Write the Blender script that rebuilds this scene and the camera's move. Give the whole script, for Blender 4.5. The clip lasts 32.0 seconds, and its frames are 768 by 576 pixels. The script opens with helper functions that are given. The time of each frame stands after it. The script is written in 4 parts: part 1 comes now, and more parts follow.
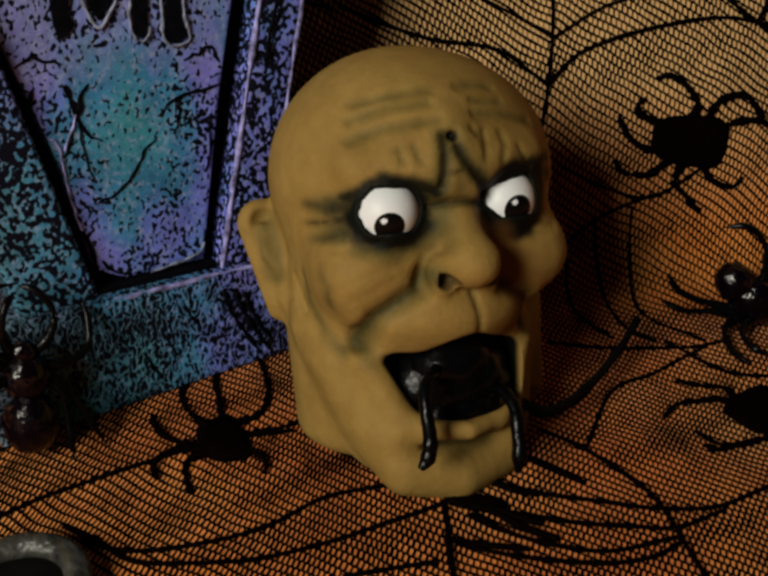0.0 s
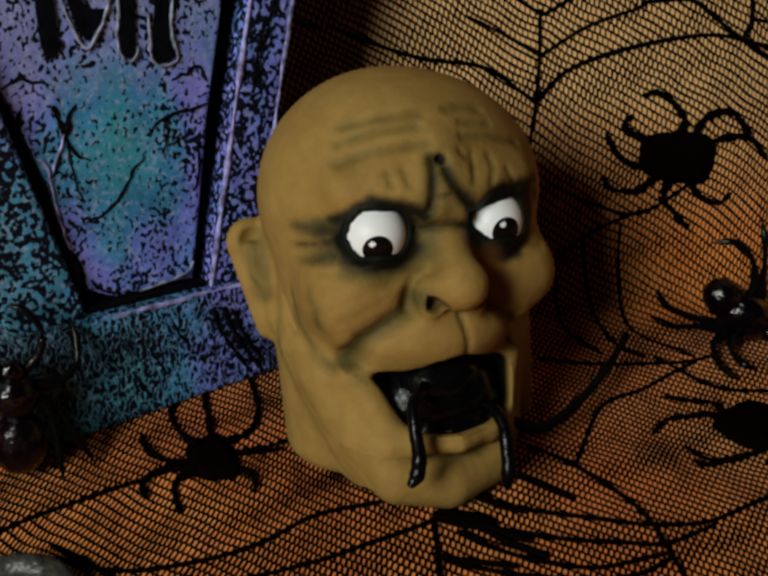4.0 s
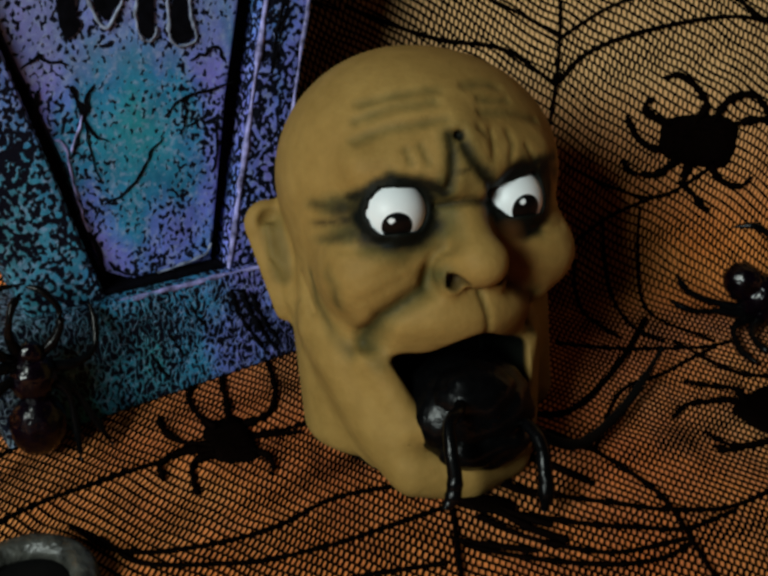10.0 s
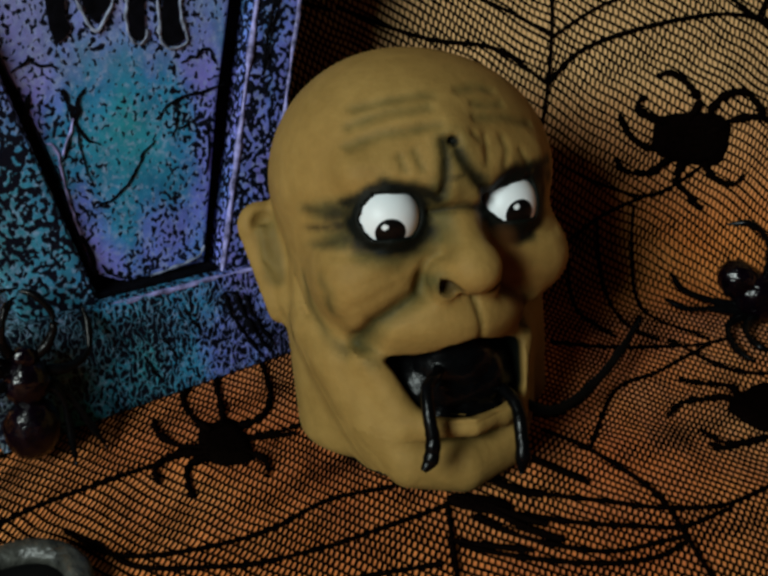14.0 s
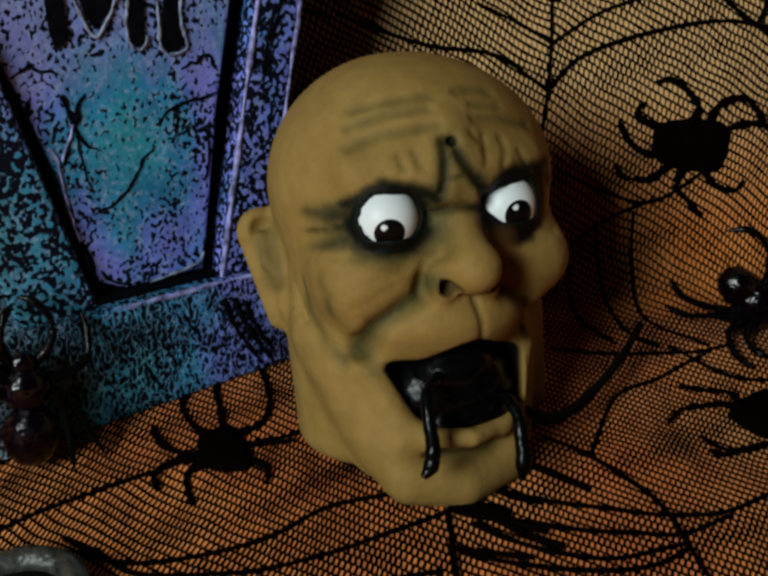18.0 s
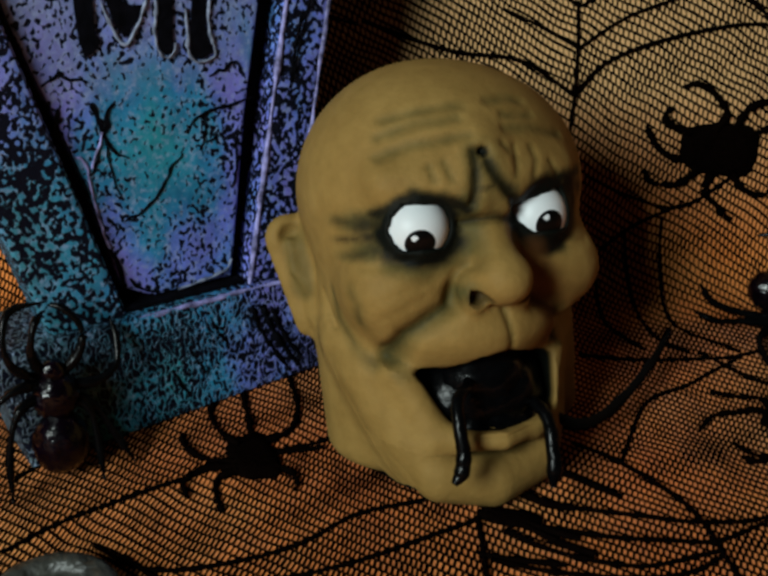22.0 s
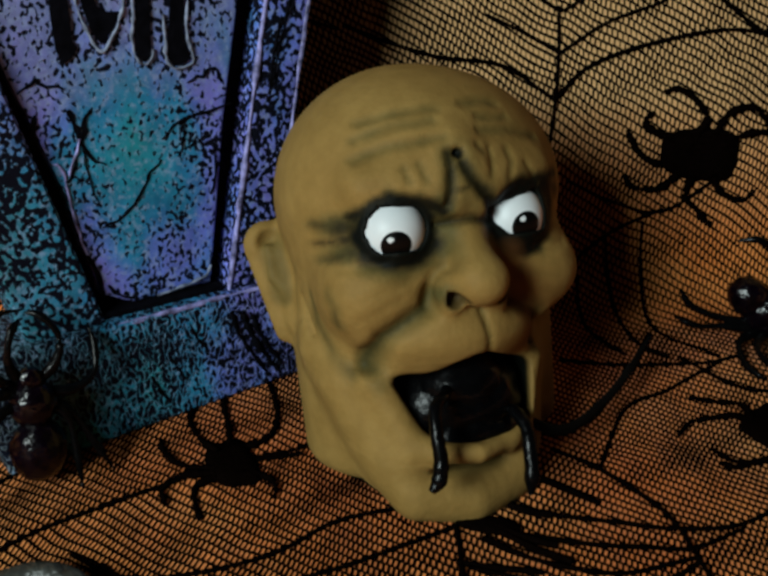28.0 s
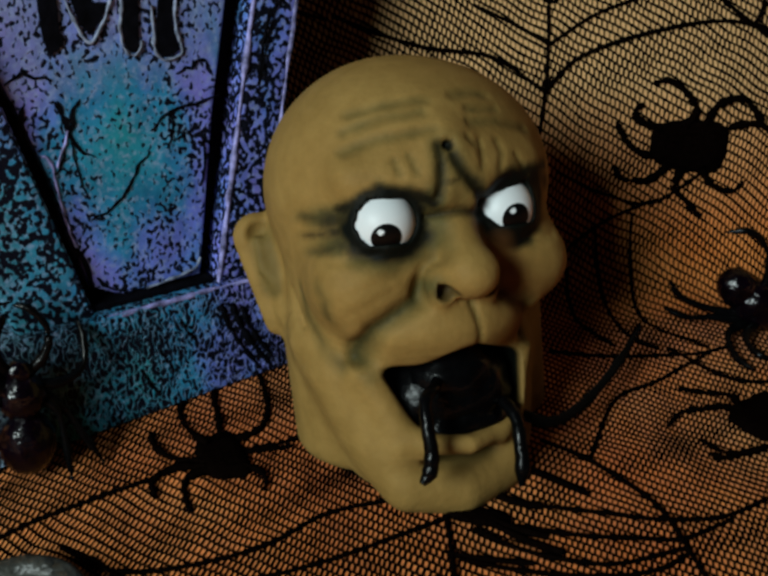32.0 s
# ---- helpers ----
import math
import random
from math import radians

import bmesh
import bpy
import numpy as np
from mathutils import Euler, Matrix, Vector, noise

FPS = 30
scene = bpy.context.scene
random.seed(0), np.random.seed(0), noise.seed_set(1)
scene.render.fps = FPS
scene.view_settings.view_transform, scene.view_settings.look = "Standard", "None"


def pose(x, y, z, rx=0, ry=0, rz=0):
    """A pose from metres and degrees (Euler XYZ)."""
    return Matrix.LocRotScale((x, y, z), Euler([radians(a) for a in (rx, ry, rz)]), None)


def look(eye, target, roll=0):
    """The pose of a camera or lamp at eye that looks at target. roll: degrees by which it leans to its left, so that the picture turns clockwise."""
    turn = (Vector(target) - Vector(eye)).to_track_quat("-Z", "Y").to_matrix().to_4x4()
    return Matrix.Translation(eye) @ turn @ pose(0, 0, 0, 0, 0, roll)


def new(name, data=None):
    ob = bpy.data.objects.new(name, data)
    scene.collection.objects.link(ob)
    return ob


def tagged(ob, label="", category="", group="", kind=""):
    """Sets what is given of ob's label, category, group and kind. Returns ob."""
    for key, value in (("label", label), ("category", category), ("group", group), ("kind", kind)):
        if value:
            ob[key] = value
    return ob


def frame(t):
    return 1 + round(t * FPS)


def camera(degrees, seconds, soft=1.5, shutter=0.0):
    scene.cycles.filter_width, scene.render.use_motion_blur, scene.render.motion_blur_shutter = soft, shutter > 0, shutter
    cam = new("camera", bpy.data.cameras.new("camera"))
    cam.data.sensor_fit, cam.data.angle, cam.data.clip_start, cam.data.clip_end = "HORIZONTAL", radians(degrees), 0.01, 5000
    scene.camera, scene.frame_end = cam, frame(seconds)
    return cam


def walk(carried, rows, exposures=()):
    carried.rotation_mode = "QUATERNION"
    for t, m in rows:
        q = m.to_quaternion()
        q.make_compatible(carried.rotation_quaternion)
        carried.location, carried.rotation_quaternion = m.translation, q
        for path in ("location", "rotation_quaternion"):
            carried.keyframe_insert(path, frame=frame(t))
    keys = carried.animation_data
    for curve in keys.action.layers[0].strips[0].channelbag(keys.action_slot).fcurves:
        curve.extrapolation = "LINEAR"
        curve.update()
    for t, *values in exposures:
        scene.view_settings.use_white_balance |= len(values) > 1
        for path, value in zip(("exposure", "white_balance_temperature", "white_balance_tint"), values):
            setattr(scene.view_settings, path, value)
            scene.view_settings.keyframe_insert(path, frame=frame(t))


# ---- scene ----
# ---------------------------------------------------------------- camera
cam = camera(40.0, 32.0, soft=3.1)
EYE = pose(0, 0, 0.25, 62, 0, 0)
# seconds, the turn of the view in degrees (nod, swing, roll) and its drift in millimetres (right, up, back) from the first view
SWAY = [
    (0, 0.000, 0.000, -0.000, 0.00, -0.00, 0.00),
    (0.5, 0.234, 0.110, -0.057, 0.30, -0.33, 0.08),
    (1, 0.411, 0.008, -0.032, 0.64, -0.22, 0.43),
    (1.5, 0.471, -0.004, -0.102, 0.92, -0.04, 0.56),
    (2, 0.567, -0.039, -0.181, 1.03, 0.09, 0.41),
    (2.5, 0.745, -0.168, -0.202, 1.16, -0.07, 0.60),
    (3, 0.887, -0.080, -0.205, 1.36, -0.15, 0.57),
    (3.5, 0.907, -0.185, -0.287, 1.73, 0.09, 0.79),
    (5.5, 1.051, -0.564, -0.380, 2.44, 0.14, 0.92),
    (6, 0.827, -0.436, -0.199, 2.22, 0.04, 0.80),
    (6.5, 0.782, -0.189, 0.053, 1.88, -0.14, 0.12),
    (7, 0.819, -0.037, -0.043, 1.70, -0.40, -0.29),
    (7.5, 0.282, -0.489, -0.013, 1.79, -0.56, -0.58),
    (8, 0.077, -0.621, -0.006, 1.70, -0.48, -0.59),
    (8.5, 0.152, -0.497, -0.084, 1.41, -0.49, -0.83),
    (9, 0.243, 0.228, -0.033, 0.50, -0.59, -1.00),
    (9.5, 0.325, 0.373, 0.021, -0.03, -0.65, -1.45),
    (10, 0.142, 0.349, -0.111, -0.34, -0.87, -1.52),
    (10.5, 0.103, 0.493, -0.125, -0.47, -0.81, -1.53),
    (11, 0.166, 0.382, -0.279, -0.22, -0.96, -1.51),
    (11.5, 0.206, -0.227, -0.518, 0.41, -0.92, -1.58),
    (12, 0.291, -0.423, -0.616, 0.92, -0.75, -1.67),
    (12.5, 0.305, -0.364, -0.769, 1.30, -0.63, -1.45),
    (13, 0.373, -0.362, -0.748, 1.41, -0.53, -1.59),
    (13.5, 0.360, -0.095, -0.716, 0.97, -0.56, -1.77),
    (14, 0.163, 0.168, -0.644, 0.82, -0.74, -2.03),
    (14.5, 0.369, -0.075, -0.568, 0.62, -0.88, -2.09),
    (16.5, 0.260, 0.089, -0.577, 0.45, -1.12, -2.46),
    (17, 0.334, 0.218, -0.615, 0.19, -1.11, -2.54),
    (17.5, 0.240, 0.184, -0.515, 0.19, -1.05, -2.73),
    (18, 0.535, 0.105, -0.617, 0.41, -0.94, -2.74),
    (18.5, 0.501, 0.184, -0.640, 0.09, -1.15, -2.89),
    (19, 0.651, 0.247, -0.637, -0.57, -1.34, -2.80),
    (19.5, 0.616, 0.615, -0.612, -1.41, -1.66, -3.06),
    (20, 0.590, 0.911, -0.574, -2.02, -1.84, -3.68),
    (20.5, 0.695, 1.244, -0.606, -2.53, -2.17, -3.98),
    (21, 0.716, 1.209, -0.657, -2.88, -2.56, -3.94),
    (21.5, 0.829, 1.355, -0.715, -2.95, -2.52, -4.04),
    (22, 1.065, 1.218, -0.837, -2.73, -2.29, -4.03),
    (22.5, 0.911, 0.828, -0.778, -2.21, -2.07, -4.00),
    (23, 0.934, 0.915, -0.622, -2.02, -1.77, -3.96),
    (23.5, 1.087, 0.503, -0.597, -1.60, -1.42, -3.94),
    (24, 0.939, 0.740, -0.553, -1.10, -1.10, -3.85),
    (24.5, 0.335, 0.117, -0.877, -0.35, -0.60, -4.55),
    (26.5, -0.015, 0.092, -0.943, 1.57, 0.82, -4.74),
    (27, 0.552, 0.198, -0.942, 1.86, 1.11, -4.38),
    (27.5, 0.829, 0.316, -0.946, 1.83, 1.19, -4.12),
    (28, 0.902, 0.671, -0.878, 1.57, 1.39, -4.21),
    (28.5, 0.844, 0.585, -0.864, 1.36, 1.53, -4.09),
    (29, 0.794, 0.584, -0.909, 1.50, 1.53, -4.11),
    (29.5, 0.694, 0.628, -1.103, 1.58, 1.67, -3.89),
    (30, 1.292, 0.505, -1.309, 1.59, 1.74, -3.92),
    (30.5, 1.436, 0.641, -1.219, 1.37, 1.54, -3.96),
    (31, 0.807, 0.723, -1.156, 1.26, 1.45, -4.40),
    (31.5, 0.567, 0.602, -0.849, 0.97, 1.52, -4.46),
    (32, 0.437, 0.086, -0.999, 1.23, 1.60, -4.74),
]


def sway(nod, swing, roll, right, up, back):
    turn = pose(0, 0, 0, 0, 0, roll) @ pose(0, 0, 0, 0, swing, 0) @ pose(0, 0, 0, nod, 0, 0)
    return EYE @ Matrix.Translation((right / 1000, up / 1000, back / 1000)) @ turn


# the clip's white balance drifts from warm to neutral
BALANCE = [(0, 0.03, 6450, 6), (0.7, -0.16, 6400, 6), (1.3, -0.19, 6350, 5), (2, -0.03, 6250, 4), (3, 0.05, 6050, 3), (7, 0.06, 5850, 1), (9, 0.03, 5520, -4), (19, 0.06, 5400, -4), (24, 0.06, 5330, -5), (32, 0.06, 5250, -6)]
walk(cam, [(t, sway(*turn)) for t, *turn in SWAY], BALANCE)

# ---------------------------------------------------------------- light
world = bpy.data.worlds.new("world")
scene.world = world
world.use_nodes = True
world.node_tree.nodes["Background"].inputs[0].default_value = (0.02, 0.02, 0.022, 1)


def area_lamp(name, eye, target, size, watts, colour):
    data = bpy.data.lights.new(name, "AREA")
    data.shape, data.size, data.energy, data.color = "DISK", size, watts, colour
    ob = new(name, data)
    ob.matrix_world = look(eye, target)
    return ob


area_lamp("room_lamp", (-0.56, -0.50, 0.62), (0.0, 0.38, 0.06), 0.44, 12.9, (1.0, 0.93, 0.80))


# ---------------------------------------------------------------- materials
def material(name, rough=0.6, metal=0.0, spec=0.5):
    m = bpy.data.materials.new(name)
    m.use_nodes = True
    b = m.node_tree.nodes["Principled BSDF"]
    b.inputs["Roughness"].default_value = rough
    b.inputs["Metallic"].default_value = metal
    b.inputs["Specular IOR Level"].default_value = spec
    return m, m.node_tree.nodes, m.node_tree.links, b


def node(nodes, kind, **values):
    n = nodes.new(kind)
    for key, value in values.items():
        n.inputs[key.replace("_", " ")].default_value = value
    return n


def coords(nodes, links, scale=(1, 1, 1)):
    tex, mp = nodes.new("ShaderNodeTexCoord"), nodes.new("ShaderNodeMapping")
    mp.inputs["Scale"].default_value = scale
    links.new(tex.outputs["Object"], mp.inputs["Vector"])
    return mp.outputs["Vector"]


def ramp(nodes, links, source, stops):
    r = nodes.new("ShaderNodeValToRGB")
    el = r.color_ramp.elements
    while len(el) < len(stops):
        el.new(0.5)
    for e, (p, c) in zip(el, stops):
        e.position, e.color = p, (*c, 1) if len(c) == 3 else c
    links.new(source, r.inputs[0])
    return r.outputs[0]


def mix(nodes, links, fac, a, b, blend="MIX"):
    n = nodes.new("ShaderNodeMix")
    n.data_type, n.blend_type = "RGBA", blend
    for value, slot in ((fac, 0), (a, 6), (b, 7)):
        if isinstance(value, (int, float)):
            n.inputs[slot].default_value = value
        elif isinstance(value, tuple):
            n.inputs[slot].default_value = (*value, 1)
        else:
            links.new(value, n.inputs[slot])
    return n.outputs[2]


def bump(nodes, links, b, height, strength, distance):
    n = node(nodes, "ShaderNodeBump", Strength=strength, Distance=distance)
    links.new(height, n.inputs["Height"])
    links.new(n.outputs["Normal"], b.inputs["Normal"])


def noise_fac(nodes, links, vec, scale, detail=3.0, rough=0.55):
    n = node(nodes, "ShaderNodeTexNoise", Scale=scale, Detail=detail, Roughness=rough)
    links.new(vec, n.inputs["Vector"])
    return n.outputs["Fac"]


def simple(name, colour, rough, spec=0.5, vary=0.25, scale=120, metal=0.0, relief=0.0):
    m, nodes, links, b = material(name, rough, metal, spec)
    f = noise_fac(nodes, links, coords(nodes, links), scale)
    dark = tuple(c * (1 - vary) for c in colour)
    light = tuple(min(1, c * (1 + vary)) for c in colour)
    links.new(ramp(nodes, links, f, [(0.3, dark), (0.7, light)]), b.inputs["Base Color"])
    if relief:
        bump(nodes, links, b, f, 0.6, relief)
    return m


def latex_material():
    """Tan latex, airbrushed with green-black paint where the face's paint attribute says so."""
    m, nodes, links, b = material("latex", 0.66, 0, 0.14)
    v = coords(nodes, links)
    big, fine = noise_fac(nodes, links, v, 28, 4), noise_fac(nodes, links, v, 420, 3)
    tan = ramp(nodes, links, big, [(0.25, (0.230, 0.138, 0.034)), (0.75, (0.302, 0.191, 0.053))])
    att = nodes.new("ShaderNodeAttribute")
    att.attribute_name = "airbrush"
    sep = nodes.new("ShaderNodeSeparateColor")
    links.new(att.outputs["Color"], sep.inputs[0])
    green = mix(nodes, links, sep.outputs[1], tan, (0.082, 0.069, 0.020))
    black = mix(nodes, links, sep.outputs[0], green, (0.002, 0.0028, 0.0014))
    brown_shaded = mix(nodes, links, sep.outputs[2], black, (0.13, 0.055, 0.014))
    links.new(brown_shaded, b.inputs["Base Color"])
    mid = noise_fac(nodes, links, v, 130, 4)
    blotch = ramp(nodes, links, mid, [(0.35, (0.80, 0.78, 0.72)), (0.65, (1.0, 1.0, 1.0))])
    links.new(mix(nodes, links, 0.7, brown_shaded, blotch, "MULTIPLY"), b.inputs["Base Color"])
    both = nodes.new("ShaderNodeMath")
    both.operation = "MULTIPLY_ADD"
    both.inputs[1].default_value = 2.2
    links.new(mid, both.inputs[0])
    links.new(fine, both.inputs[2])
    bump(nodes, links, b, both.outputs[0], 0.35, 0.0006)
    return m


def fabric_material():
    m, nodes, links, b = material("orange_fabric", 0.75, 0, 0.25)
    v = coords(nodes, links)
    f = noise_fac(nodes, links, v, 9, 3)
    col = ramp(nodes, links, f, [(0.3, (0.60, 0.130, 0.017)), (0.5, (0.80, 0.240, 0.040)), (0.72, (0.88, 0.380, 0.095))])
    # paler gold with height: the back's brighter light is put into the colour
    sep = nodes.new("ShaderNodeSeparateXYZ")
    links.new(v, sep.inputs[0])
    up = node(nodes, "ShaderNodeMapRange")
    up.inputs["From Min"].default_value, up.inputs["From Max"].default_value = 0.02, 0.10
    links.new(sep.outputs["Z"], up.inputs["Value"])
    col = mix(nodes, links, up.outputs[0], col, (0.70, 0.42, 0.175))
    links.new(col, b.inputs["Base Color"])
    b.inputs["Sheen Weight"].default_value = 0.25
    weave = noise_fac(nodes, links, v, 900, 2)
    crease = noise_fac(nodes, links, coords(nodes, links, (1.0, 0.35, 0.5)), 55, 3)
    both = nodes.new("ShaderNodeMath")
    both.operation = "MULTIPLY_ADD"
    both.inputs[1].default_value = 9.0
    links.new(crease, both.inputs[0])
    links.new(weave, both.inputs[2])
    bump(nodes, links, b, both.outputs[0], 0.6, 0.0005)
    return m


def stone_paint(name, pits, scale, centre, spread, ridged=False, patchy=0.55, grey=0.0, clear=0.0, left_grey=0.0):
    """Foam stone sponged in violet and blue, teal round one spot, over black pits; the raised grain catches pale paint."""
    m, nodes, links, b = material(name, 0.6, 0, 0.10)
    v = coords(nodes, links)

    def maths(op, x, y, z=None):
        n = nodes.new("ShaderNodeMath")
        n.operation = op
        for slot, value in enumerate((x, y, z)):
            if isinstance(value, (int, float)):
                n.inputs[slot].default_value = value
            elif value is not None:
                links.new(value, n.inputs[slot])
        return n.outputs[0]

    far = nodes.new("ShaderNodeVectorMath")
    far.operation = "DISTANCE"
    far.inputs[1].default_value = centre
    links.new(coords(nodes, links, (1, 1, 0.72)), far.inputs[0])
    near = node(nodes, "ShaderNodeMapRange")
    near.inputs["From Min"].default_value, near.inputs["From Max"].default_value = spread * 0.25, spread
    near.inputs["To Min"].default_value, near.inputs["To Max"].default_value = 0.40, 0.0
    links.new(far.outputs["Value"], near.inputs["Value"])
    hue = maths("MULTIPLY_ADD", noise_fac(nodes, links, coords(nodes, links, (1.5, 1, 0.7)), 34, 4), 0.80, near.outputs[0])
    col = ramp(nodes, links, hue, [(0.30, (0.245, 0.235, 0.80)), (0.45, (0.165, 0.230, 0.78)), (0.60, (0.055, 0.245, 0.50)), (0.90, (0.055, 0.30, 0.39))])
    # sponge marks: lighter and darker dabs
    dab = noise_fac(nodes, links, v, 95, 5, 0.65)
    col = mix(nodes, links, 0.75, col, ramp(nodes, links, dab, [(0.30, (0.42, 0.42, 0.46)), (0.55, (0.95, 0.95, 0.95)), (0.72, (1.30, 1.28, 1.22))]), "MULTIPLY")
    if grey:
        up = node(nodes, "ShaderNodeMapRange")
        up.inputs["From Min"].default_value, up.inputs["From Max"].default_value = 0.128, 0.165
        up.inputs["To Max"].default_value = grey
        sep = nodes.new("ShaderNodeSeparateXYZ")
        links.new(v, sep.inputs[0])
        links.new(maths("MULTIPLY_ADD", noise_fac(nodes, links, v, 60, 3), 0.05, maths("SUBTRACT", sep.outputs["Z"], 0.025)), up.inputs["Value"])
        col = mix(nodes, links, up.outputs[0], col, (0.23, 0.27, 0.30))
    if left_grey:
        # greyer and darker towards the left end
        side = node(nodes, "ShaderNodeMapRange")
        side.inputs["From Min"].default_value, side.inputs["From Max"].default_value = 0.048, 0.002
        side.inputs["To Max"].default_value = left_grey
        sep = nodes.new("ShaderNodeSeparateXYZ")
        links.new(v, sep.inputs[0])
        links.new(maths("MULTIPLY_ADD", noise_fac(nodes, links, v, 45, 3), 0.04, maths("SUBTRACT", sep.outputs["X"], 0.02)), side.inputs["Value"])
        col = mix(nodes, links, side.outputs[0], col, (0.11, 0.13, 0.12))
    patch = noise_fac(nodes, links, v, 38, 2)
    if ridged:
        n = node(nodes, "ShaderNodeTexNoise", Scale=scale, Detail=1.0, Roughness=0.5, Distortion=0.35)
        links.new(coords(nodes, links, (1.25, 1, 0.72)), n.inputs["Vector"])
        fold = maths("ABSOLUTE", maths("SUBTRACT", n.outputs["Fac"], 0.5), 0.0)
        thin = maths("MULTIPLY_ADD", patch, -0.17, maths("ADD", fold, 0.2))
        mask = ramp(nodes, links, thin, [(pits - 0.045, (1, 1, 1)), (pits + 0.020, (0, 0, 0))])
    else:
        n = node(nodes, "ShaderNodeTexNoise", Scale=scale, Detail=0.6, Roughness=0.5, Distortion=0.25)
        links.new(coords(nodes, links, (1.0, 1, 0.85)), n.inputs["Vector"])
        s = maths("MULTIPLY_ADD", near.outputs[0], clear, maths("MULTIPLY_ADD", patch, patchy, n.outputs["Fac"]))
        mask = ramp(nodes, links, s, [(pits - 0.03, (0, 0, 0)), (pits + 0.045, (1, 1, 1))])
    dry = noise_fac(nodes, links, v, 480, 2)
    rim_of = ramp(nodes, links, mask, [(0.55, (0, 0, 0)), (0.8, (0.55, 0.55, 0.55)), (0.99, (0.0, 0.0, 0.0))])
    pale = mix(nodes, links, ramp(nodes, links, dry, [(0.50, (0, 0, 0)), (0.72, (0.6, 0.6, 0.6))]), col, (0.33, 0.40, 0.64))
    pale = mix(nodes, links, rim_of, pale, (0.36, 0.42, 0.62))
    links.new(mix(nodes, links, mask, (0.004, 0.005, 0.012), pale), b.inputs["Base Color"])
    bump(nodes, links, b, maths("MULTIPLY_ADD", dab, 0.5, mask), 1.0, 0.0016)
    return m


LATEX = latex_material()
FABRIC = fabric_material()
STONE = stone_paint("stone_paint", 0.715, 560, (0.068, 0.005, 0.080), 0.034, False, 0.60, 0.45, 0.30)
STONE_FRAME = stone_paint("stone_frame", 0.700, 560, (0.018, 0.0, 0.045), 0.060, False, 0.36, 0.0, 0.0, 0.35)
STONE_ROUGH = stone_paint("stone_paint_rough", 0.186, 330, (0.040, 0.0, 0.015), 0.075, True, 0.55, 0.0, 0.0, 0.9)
STONE_GREY = simple("stone_grey", (0.20, 0.23, 0.34), 0.5, 0.35, 0.6, 220, 0, 0.0006)
STONE_EDGE = simple("stone_edge", (0.24, 0.23, 0.50), 0.5, 0.4, 0.85, 200, 0, 0.0006)
STONE_BLACK = simple("stone_black", (0.003, 0.003, 0.005), 0.8, 0.03, 0.5, 200, 0, 0.0006)
LACE = simple("black_lace", (0.0022, 0.0012, 0.0009), 0.95, 0.0, 0.4, 600)
EYE_WHITE = simple("eye_white", (0.72, 0.74, 0.76), 0.42, 0.3, 0.05, 60)
PUPIL = simple("pupil", (0.002, 0.002, 0.002), 0.35, 0.15, 0.2, 60)
BLACK_GLOSS = simple("black_gloss", (0.0015, 0.0015, 0.0017), 0.24, 0.13, 0.4, 260, 0, 0.0007)
PURPLE_GLOSS = simple("purple_gloss", (0.0016, 0.0004, 0.0018), 0.2, 0.4, 0.7, 190, 0, 0.0022)
BLACK_MATTE = simple("black_rubber", (0.0025, 0.0025, 0.0025), 0.7, 0.06, 0.3, 100)
PEWTER = simple("grey_stone", (0.034, 0.034, 0.029), 0.42, 0.4, 0.8, 130, 0.0, 0.004)
ROOM = simple("room_paint", (0.055, 0.052, 0.048), 0.9, 0.2, 0.1, 3)
WOOD = simple("table_wood", (0.12, 0.07, 0.035), 0.5, 0.4, 0.4, 8)


# ---------------------------------------------------------------- helpers for building
def mesh_object(name, verts, faces, mat, parent=None, label="", smooth=True):
    me = bpy.data.meshes.new(name)
    me.from_pydata([tuple(v) for v in verts], [], [tuple(f) for f in faces])
    me.materials.append(mat)
    if smooth:
        me.polygons.foreach_set("use_smooth", [True] * len(me.polygons))
    me.update()
    ob = new(name, me)
    ob.parent = parent
    return tagged(ob, label)


def part(name, bm, mat, parent=None, label="", smooth=True):
    me = bpy.data.meshes.new(name)
    bmesh.ops.recalc_face_normals(bm, faces=bm.faces)
    bm.to_mesh(me)
    bm.free()
    me.materials.append(mat)
    if smooth:
        me.polygons.foreach_set("use_smooth", [True] * len(me.polygons))
    ob = new(name, me)
    ob.parent = parent
    return tagged(ob, label)


def thing(name, m, label, category, group="", kind=""):
    ob = new(name)
    ob.matrix_world = m
    ob.empty_display_size = 0.01
    return tagged(ob, label, category, group, kind)


def spline(points, steps):
    """A Catmull-Rom curve through the points."""
    p = [Vector(q) for q in points]
    p = [2 * p[0] - p[1], *p, 2 * p[-1] - p[-2]]
    out = []
    for i in range(1, len(p) - 2):
        a, b, c, d = p[i - 1:i + 3]
        for k in range(steps):
            t = k / steps
            out.append(0.5 * (2 * b + (c - a) * t + (2 * a - 5 * b + 4 * c - d) * t * t + (3 * b - a - 3 * c + d) * t ** 3))
    return out + [p[-2]]


